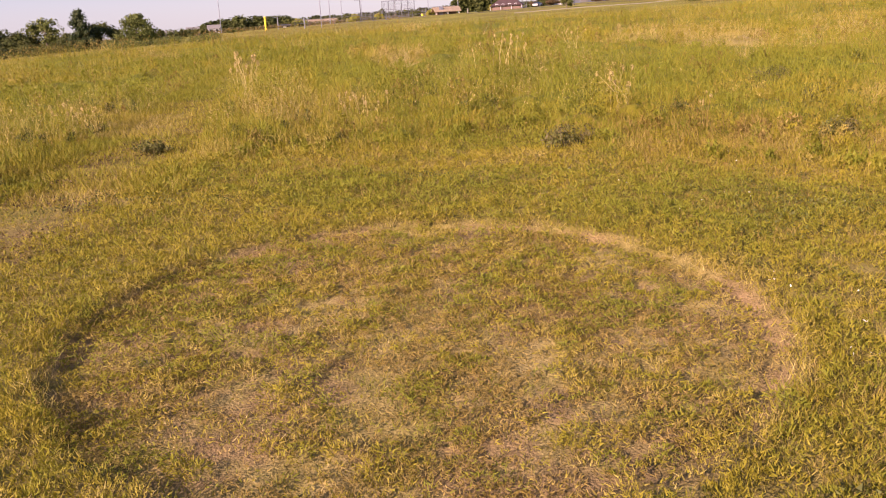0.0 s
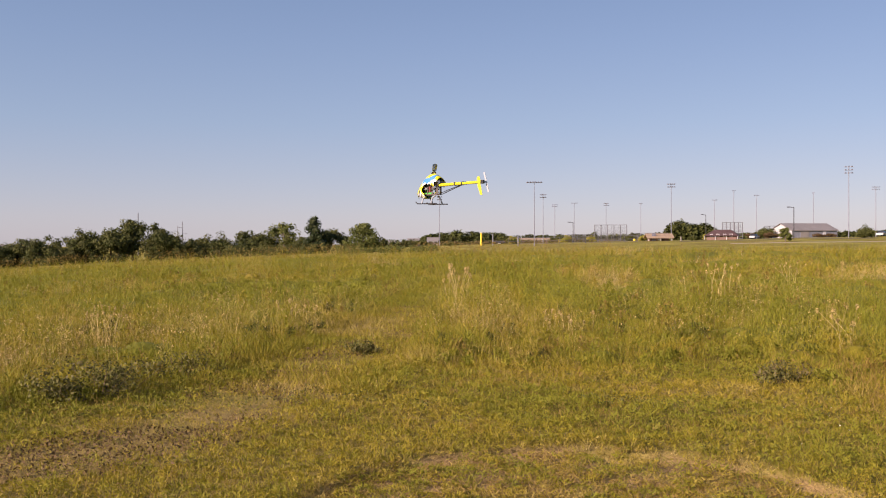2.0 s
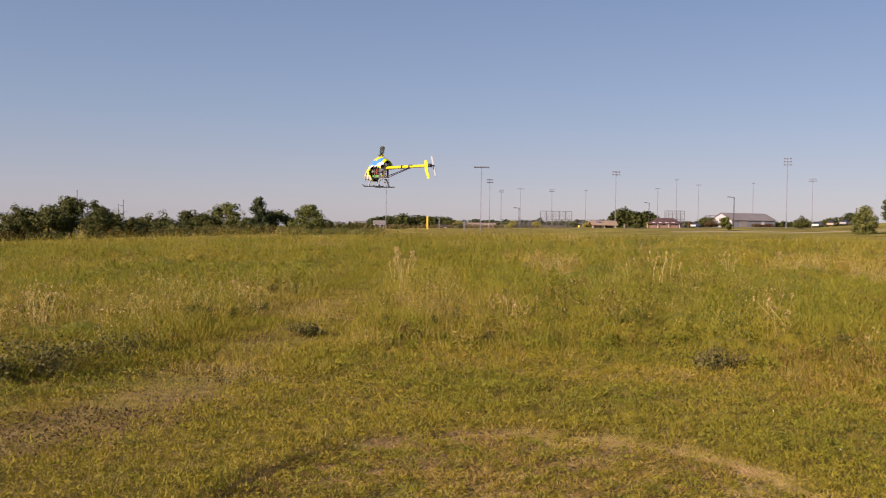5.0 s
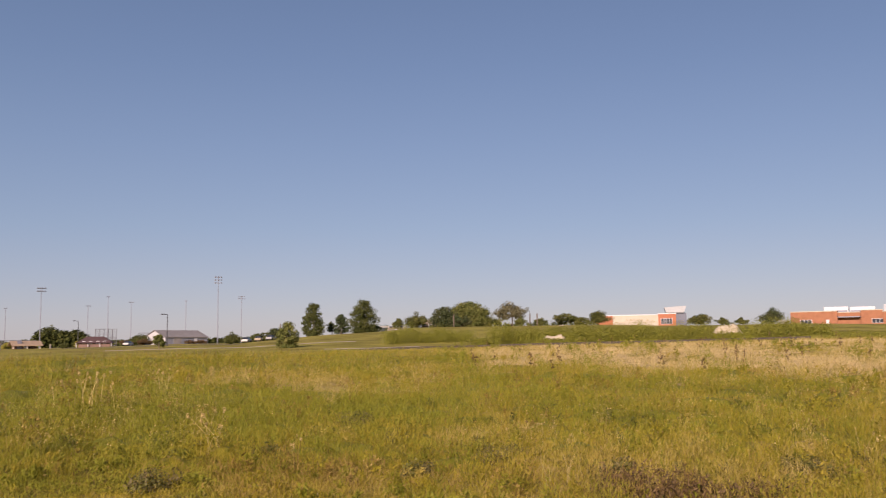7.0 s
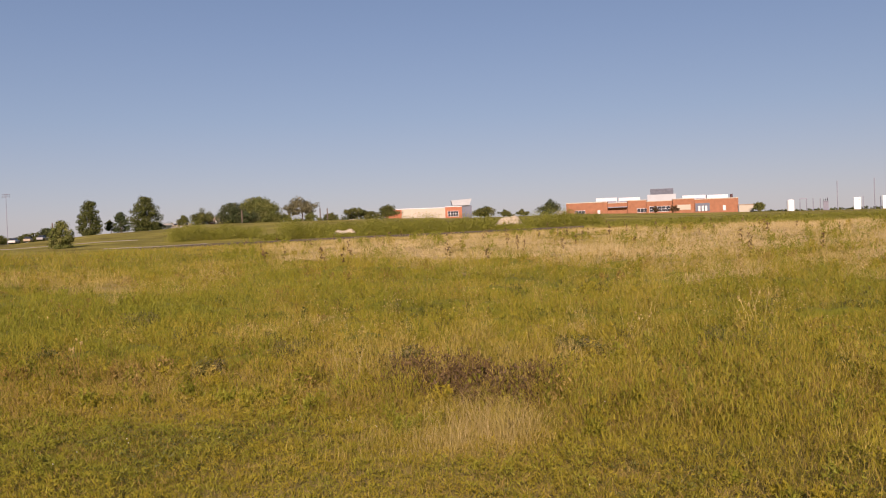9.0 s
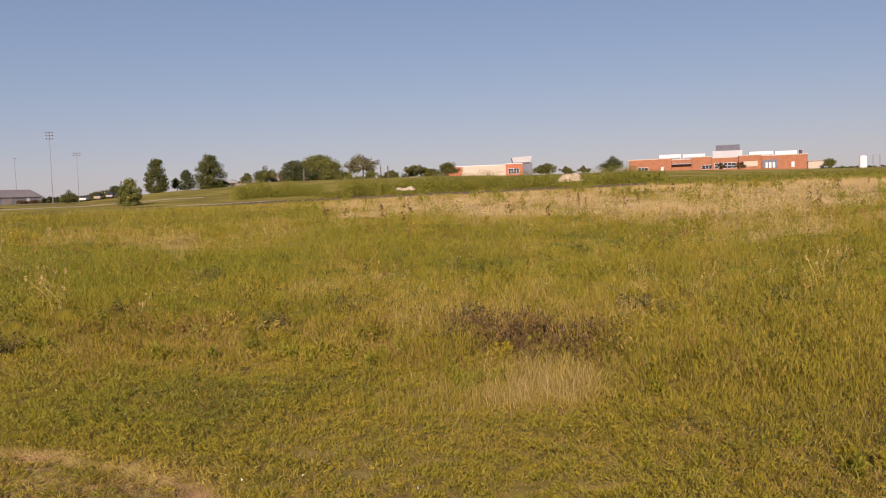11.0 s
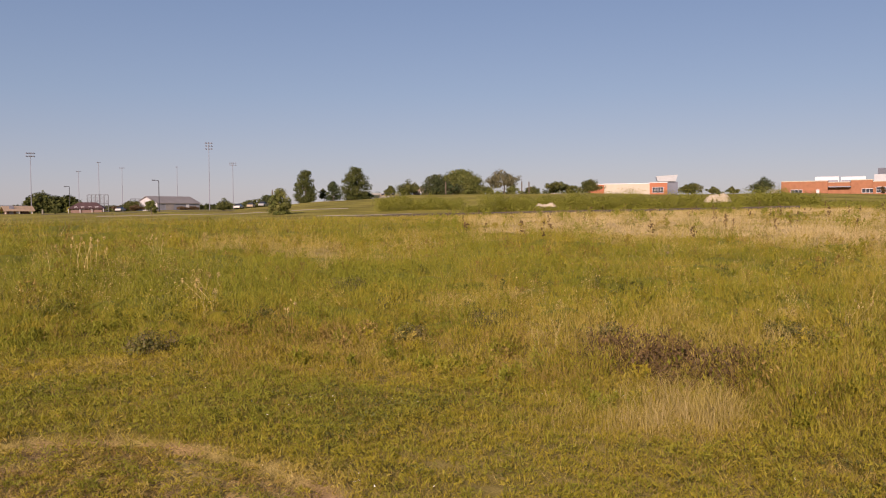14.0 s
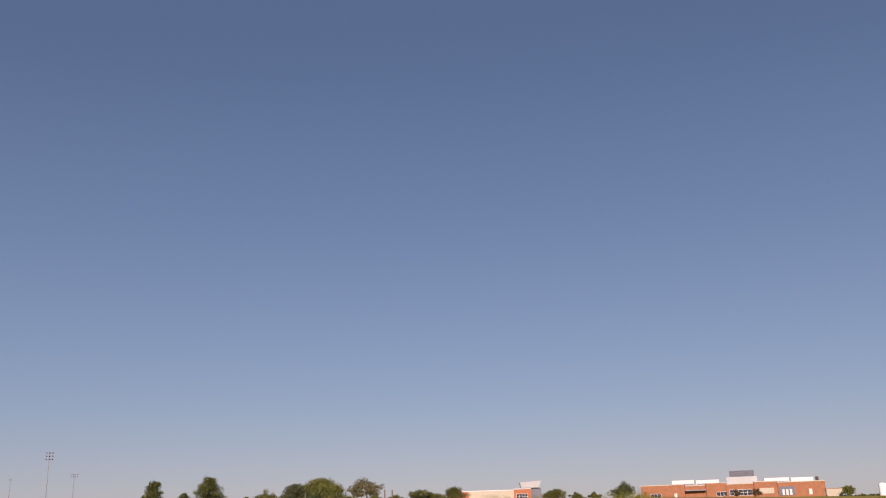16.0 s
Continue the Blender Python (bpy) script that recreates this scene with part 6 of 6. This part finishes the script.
# ---- weeds that stand out ----
def stalks(az, d, h, n, spread, heads, label, category="weed", seed=0, fan=0.35, material=None, leafy_n=0):
    """A clump of dry stalks with drooping seed heads, and leaves at its foot."""
    rng = np.random.default_rng(seed + int(abs(az) * 10))
    base = at(az, d)
    ob = thing("tall_weed", Matrix.Translation(base), label, category, "tall weeds")
    for _ in range(n):
        a, s = rng.uniform(0, math.tau), rng.uniform(0, spread)
        hh = h * rng.uniform(0.6, 1.0)
        lean = rng.uniform(0.1, fan) * hh
        b = rng.uniform(0, math.tau)
        p0 = Vector((math.cos(a) * s, math.sin(a) * s, -0.03))
        p1 = p0 + Vector((math.cos(b) * lean * .35, math.sin(b) * lean * .35, hh * 0.6))
        p2 = p0 + Vector((math.cos(b) * lean, math.sin(b) * lean, hh))
        r = 0.0028 + 0.00020 * d
        stem = part("stem", rodded((p0, p1, r, r * 0.8), (p1, p2, r * 0.8, r * 0.5), n=4), material or STRAW, ob)
        for key in ("dry", "shade"):
            put_attr(stem.data, key, np.full(len(stem.data.vertices), rng.uniform(0, 1)))
        if heads:
            pts, tri, cl = leaves(rng, np.array([tuple(p2)]), np.array([(heads * 1.2, heads * 1.2, heads * 2.2)]), 30, heads * 1.0)
            leafy("seed_head", rng, pts, tri, cl, 1, SEED, 0.5).parent = stem
    if leafy_n:
        c = np.stack([rng.normal(0, spread, 12), rng.normal(0, spread, 12), rng.uniform(0.1, h * 0.55, 12)], -1)
        pts, tri, cl = leaves(rng, c, np.tile((spread * .5, spread * .5, h * 0.14), (12, 1)), leafy_n, 0.035)
        leafy("leaves", rng, pts, tri, cl, 12, GRASS, 0.3).parent = ob
    return ob


stalks(-1.8, 24.0, 1.15, 16, 0.28, 0.03, "upright clump of tall straw-yellow dry stalks", seed=3)
stalks(14.1, 25.0, 1.15, 16, 0.75, 0.026, "loose stand of pale seeding weeds", seed=4, leafy_n=300)
stalks(18.35, 32.0, 0.95, 14, 0.35, 0.02, "spreading clump of dry straw stalks", seed=5, fan=0.8)
stalks(21.2, 15.5, 0.85, 9, 0.22, 0.022, "leaning yellow stalks with round seed heads", seed=6, fan=0.8, leafy_n=200)
stalks(26.3, 13.2, 0.62, 6, 0.06, 0.012, "slim rust-red upright weed", seed=14, fan=0.15, material=RUST)
stalks(60.2, 14.0, 0.6, 7, 0.18, 0.012, "bent pale stalk drooping over the grass", seed=7, fan=1.0)
stalks(67.4, 15.0, 0.75, 8, 0.2, 0.015, "upright pale weed with a long seed head", seed=8, leafy_n=200)
stalks(-23.5, 17.0, 0.75, 20, 0.7, 0.018, "stand of pale flowering weeds", seed=9, leafy_n=300)
stalks(-12.0, 19.0, 0.6, 12, 0.5, 0.024, "thin pale seeding weeds", seed=10)
stalks(5.2, 17.0, 0.55, 12, 0.5, 0.022, "thin pale seeding weeds", seed=12)
stalks(43.0, 11.5, 0.55, 14, 0.4, 0.0, "upright straw-coloured grass stalks", seed=13)


def dark_clump(az, d, width, h, label, dry, seed):
    rng = np.random.default_rng(seed)
    n = 16
    c = np.stack([rng.normal(0, width * .3, n), rng.normal(0, width * .2, n), rng.uniform(0.05, h * 0.75, n)], -1)
    pts, tri, cl = leaves(rng, c, np.tile((width * .2, width * .2, h * 0.25), (n, 1)), int(450 + 900 * width), 0.026)
    ob = thing("weed_clump", Matrix.Translation(at(az, d)) @ pose(0, 0, 0, 0, 0, -az), label, "weed", "dark weed clumps")
    leafy("leaves", rng, pts, tri, cl, n, DARKWEED, dry).parent = ob
    for k in range(n):
        stem = part("stem", rodded(((c[k][0] * 0.4, c[k][1] * 0.4, -0.03), c[k], 0.006, 0.004), n=4), DARKWEED, ob)
        for key in ("dry", "shade"):
            put_attr(stem.data, key, np.full(len(stem.data.vertices), rng.uniform(0.3, 1)))


# weed clumps whose dark leaves also paint the deep shade of hollows
dark_clump(-7.7, 14.6, 0.45, 0.25, "low dark green weed at the path's edge", 0.1, 31)
dark_clump(-23.6, 11.3, 1.3, 0.55, "dark leafy weed clump painting a shaded hollow", 0.2, 33)
dark_clump(-25.4, 11.0, 0.7, 0.35, "dark leafy weed clump painting a shaded hollow", 0.2, 34)
dark_clump(-18.8, 12.9, 0.8, 0.40, "dark leafy weed clump painting shade at the lawn's edge", 0.2, 35)
dark_clump(18.0, 12.2, 0.7, 0.36, "dark leafy weed clump painting shade at the lawn's edge", 0.4, 36)
for az, d, w, h, seed in ((29.9, 19.0, 0.8, 0.5, 41), (33.8, 12.2, 0.5, 0.36, 42), (32.5, 16.3, 0.6, 0.42, 43), (45.9, 11.9, 0.6, 0.4, 44), (38.6, 13.4, 0.5, 0.36, 45), (24.4, 14.8, 0.6, 0.38, 46), (57.5, 12.4, 0.6, 0.4, 47)):
    dark_clump(az, d, w, h, "small dark weed clump in the high growth", 0.35, seed)
dark_clump(66.5, 13.5, 1.0, 0.5, "dark green weed clump in the meadow", 0.3, 40)


# ---- model helicopter ----
CAN_YELLOW = mat("yellow_lacquer", (0.62, 0.58, 0.02), 0.25, vary=0.05, size=0.3)
CAN_WHITE = mat("white_lacquer", (0.62, 0.62, 0.60), 0.25, vary=0.04, size=0.3)
CAN_BLUE = mat("blue_lacquer", (0.07, 0.26, 0.60), 0.25, vary=0.1, size=0.2)
CAN_BLACK = mat("black_lacquer", (0.02, 0.02, 0.022), 0.3, vary=0.1, size=0.2)
FRAMEGREY = mat("grey_brown_plate", (0.15, 0.125, 0.11), 0.4, 0.3, vary=0.3, size=0.08)
CARBON = mat("carbon_fibre", (0.028, 0.028, 0.03), 0.4, vary=0.3, size=0.05)
ALLOY = mat("bright_alloy", (0.55, 0.55, 0.57), 0.3, 0.9, vary=0.1, size=0.1)
SKIDWHITE = mat("white_plastic", (0.35, 0.37, 0.39), 0.4, vary=0.05, size=0.2)
PACKGREEN = mat("green_battery_wrap", (0.06, 0.45, 0.06), 0.4, vary=0.1, size=0.1)
REDANOD = mat("red_anodised", (0.14, 0.035, 0.03), 0.35, 0.6, vary=0.1, size=0.1)


def helicopter(m):
    """A model helicopter; nose along +x, up along z, with the skids' feet at z = 0."""
    ob = thing("model_helicopter", m, "yellow, white and blue model helicopter hovering above the meadow", "helicopter")
    # canopy: rings along x, open at both flanks and behind
    bm = bmesh.new()
    n, k = 40, 56
    rings = []
    for i in range(n):
        u = i / (n - 1)
        x = 0.335 - 0.475 * u
        s = math.sin(min(1.0, u * 1.55 + 0.02) * math.pi / 2) ** 0.62
        top = 0.165 + 0.262 * math.sin(min(1, u * 1.35) * math.pi / 2) ** 0.8 - 0.10 * max(0, u - 0.72) ** 1.3 / 0.28
        low = 0.135 - 0.050 * math.sin(min(1, u * 1.2) * math.pi) + 0.12 * max(0, u - 0.6)
        wid = 0.098 * s
        ring = []
        for j in range(k):
            a = j / k * math.tau
            cy, cz = math.cos(a), math.sin(a)
            e = 0.85
            y = wid * math.copysign(abs(cy) ** e, cy) * (1 - 0.35 * max(0, cz))
            z = (top + low) / 2 + (top - low) / 2 * math.copysign(abs(cz) ** e, cz) * (s if i < 3 else 1)
            ring.append(bm.verts.new((x, y, z)))
        rings.append(ring)
    tip = bm.verts.new((0.342, 0, 0.165))
    for j in range(k):
        bm.faces.new((tip, rings[0][(j + 1) % k], rings[0][j]))
    for i in range(n - 1):
        for j in range(k):
            f = bm.faces.new((rings[i][j], rings[i][(j + 1) % k], rings[i + 1][(j + 1) % k], rings[i + 1][j]))
            c = f.calc_center_median()
            hole = ((c.x - 0.02) / 0.135) ** 2 + ((c.z - 0.205) / 0.072) ** 2 < 1 and abs(c.y) > 0.03
            hole = hole or (c.z < 0.15 and c.x < 0.12) or (c.x < -0.10 and c.z < 0.30)
            if hole:
                bm.faces.remove(f)
                continue
            uu = i / (n - 1)
            hi = 0.165 + 0.275 * math.sin(min(1, uu * 1.25) * math.pi / 2) ** 0.8
            v = (c.z - 0.13) / (hi - 0.13) + 0.06 * math.sin(c.x * 26 + 1)
            rim = math.hypot((c.x - 0.02) / 0.135, (c.z - 0.205) / 0.072)
            f.material_index = 0
            if 0.60 < v < 0.84 and -0.09 < c.x < 0.20:
                f.material_index = 2
            elif 0.46 < v <= 0.60 or 1.25 < rim < 1.5:
                f.material_index = 1
            if c.x > 0.17 and v < 0.80 and rim > 1.3:
                f.material_index = 3 if math.sin((c.z * 0.9 + c.x) * 70) > 0.45 else 1 if v < 0.3 else 0
    bmesh.ops.recalc_face_normals(bm, faces=bm.faces[:])
    bmesh.ops.solidify(bm, geom=bm.faces[:], thickness=0.004)
    part("canopy", bm, [CAN_YELLOW, CAN_WHITE, CAN_BLUE, CAN_BLACK], ob, "glossy canopy in yellow, white and blue waves", True)
    # chassis
    for y in (-0.032, 0.029):
        bm = bmesh.new()
        for x0, x1, z0, z1 in ((-0.12, 0.16, 0.13, 0.148), (-0.12, 0.16, 0.255, 0.30), (-0.12, -0.085, 0.148, 0.255), (-0.015, 0.012, 0.148, 0.255), (0.085, 0.105, 0.148, 0.255), (0.145, 0.16, 0.148, 0.255)):
            box(bm, x0, x1, y, y + 0.003, z0, z1)
        part("side_frame", bm, FRAMEGREY, ob, "grey-brown side frame")
    part("gearbox", boxed(-0.10, 0.02, -0.028, 0.028, 0.22, 0.33, bevel=0.008), ALLOY, ob)
    motor = part("motor", rodded(((0.07, 0, 0.17), (0.07, 0, 0.25), 0.029, 0.029), n=20), REDANOD, ob, "red anodised motor")
    part("motor_cap", rodded(((0.07, 0, 0.251), (0.07, 0, 0.262), 0.02, 0.012), n=16), ALLOY, motor)
    part("main_gear", rodded(((-0.02, 0, 0.20), (-0.02, 0, 0.212), 0.062, 0.062), n=32), CARBON, ob)
    part("battery", boxed(0.02, 0.24, -0.027, 0.027, 0.128, 0.168, bevel=0.006), PACKGREEN, ob, "green-wrapped battery pack")
    for x in (0.10, 0.155):
        for y in (-0.045, 0.045):
            part("servo", boxed(x, x + 0.04, y - 0.011, y + 0.011, 0.20, 0.24, bevel=0.003), ALLOY if x < 0.12 else CARBON, ob)
    # skids
    for s in (-1, 1):
        part("skid", rodded(((0.22, s * 0.10, 0.018), (-0.17, s * 0.10, 0.008), 0.0075, 0.0075), ((0.22, s * 0.10, 0.018), (0.262, s * 0.10, 0.045), 0.0075, 0.006)), CARBON, ob, "black skid tube")
        for x in (0.13, -0.06):
            part("strut", rodded(((x, s * 0.028, 0.12), (x + 0.012, s * 0.07, 0.085), 0.012, 0.011), ((x + 0.012, s * 0.07, 0.085), (x, s * 0.10, 0.016), 0.011, 0.010)), SKIDWHITE, ob, "white landing strut")
    # boom and tail
    part("tail_boom", rodded(((-0.09, 0, 0.262), (-0.93, 0, 0.262), 0.021, 0.019), n=20), CAN_YELLOW, ob, "yellow tail boom")
    for x in (-0.42, -0.56):
        part("boom_clamp", rodded(((x, 0, 0.262), (x - 0.022, 0, 0.262), 0.025, 0.025), n=16), CARBON, ob)
    for y in (-0.012, 0.012):
        part("boom_brace", rodded(((-0.11, y * 2.6, 0.135), (-0.56, y, 0.246), 0.0055, 0.0055)), CARBON, ob, "black boom brace")
    part("push_rod", rodded(((-0.08, 0.03, 0.235), (-0.90, 0.024, 0.245), 0.003, 0.003)), CARBON, ob)
    bm = bmesh.new()
    prof = [(-0.86, 0.325), (-0.905, 0.335), (-0.925, 0.29), (-0.925, 0.235), (-0.965, 0.095), (-0.93, 0.095), (-0.875, 0.21), (-0.868, 0.27)]
    sides = [[bm.verts.new((x, y, z)) for x, z in prof] for y in (0.018, 0.022)]
    bm.faces.new(sides[0][::-1])
    bm.faces.new(sides[1])
    for i in range(8):
        bm.faces.new((sides[0][i], sides[0][(i + 1) % 8], sides[1][(i + 1) % 8], sides[1][i]))
    part("tail_fin", bm, CAN_YELLOW, ob, "yellow swept tail fin")
    part("tail_gearbox", boxed(-0.965, -0.92, -0.02, 0.02, 0.24, 0.285, bevel=0.005), CARBON, ob)
    hub = part("tail_hub", rodded(((-0.955, 0.02, 0.262), (-0.955, -0.065, 0.262), 0.010, 0.010), n=12), CARBON, ob)
    for a in (72, 252):
        bm = bmesh.new()
        box(bm, 0.02, 0.135, -0.002, 0.002, -0.014, 0.014, pose(-0.955, -0.055, 0.262, 0, -a, 0))
        part("tail_blade", bm, SKIDWHITE, hub, "white tail rotor blade")
    # main rotor
    part("rotor_mast", rodded(((0, 0, 0.32), (0, 0, 0.455), 0.0065, 0.0065), n=12), ALLOY, ob)
    part("swashplate", rodded(((0, 0, 0.405), (0, 0, 0.418), 0.034, 0.034), n=24), CARBON, ob)
    head = part("rotor_head", boxed(-0.05, 0.05, -0.018, 0.018, 0.438, 0.462, m=pose(0, 0, 0, 0, 0, BLADE_TURN), bevel=0.004), CARBON, ob)
    for s in (0, 180):
        m2 = pose(0, 0, 0.452, 0, 0, BLADE_TURN + s)
        part("blade_grip", boxed(0.05, 0.125, -0.016, 0.016, -0.012, 0.012, m=m2, bevel=0.004), CARBON, head)
        bm = bmesh.new()
        sect = []
        for i in range(9):
            u = i / 8
            x, dz = 0.115 + 0.665 * u, 0.02 * u * u
            c = 0.030 * (1 if u < 0.97 else 0.75)
            sect.append([bm.verts.new(m2 @ Vector((x, yy, dz + zz))) for yy, zz in ((-c, 0), (-c * .5, 0.0035), (c * .3, 0.0045), (c, 0.001), (c * .3, -0.003), (-c * .5, -0.0015))])
        for a, b in zip(sect, sect[1:]):
            for j in range(6):
                bm.faces.new((a[j], a[(j + 1) % 6], b[(j + 1) % 6], b[j]))
        bm.faces.new(sect[0][::-1])
        bm.faces.new(sect[-1])
        part("rotor_blade", bm, CARBON, ob, "black carbon main rotor blade")
    for s in (-1, 1):
        part("control_link", rodded(((s * 0.03, 0.012, 0.41), (s * 0.04, 0.03, 0.446), 0.003, 0.003)), ALLOY, ob)
    return ob


BLADE_TURN = 140.0
hub_at = Vector((12.2 * math.sin(radians(-3.2)), 12.2 * math.cos(radians(-3.2)), EYE + 12.2 * math.tan(radians(4.62))))
turned = pose(0, 0, 0, 1, 0, 180 - 46)
helicopter(Matrix.Translation(hub_at) @ turned @ Matrix.Translation((0, 0, -0.455)))
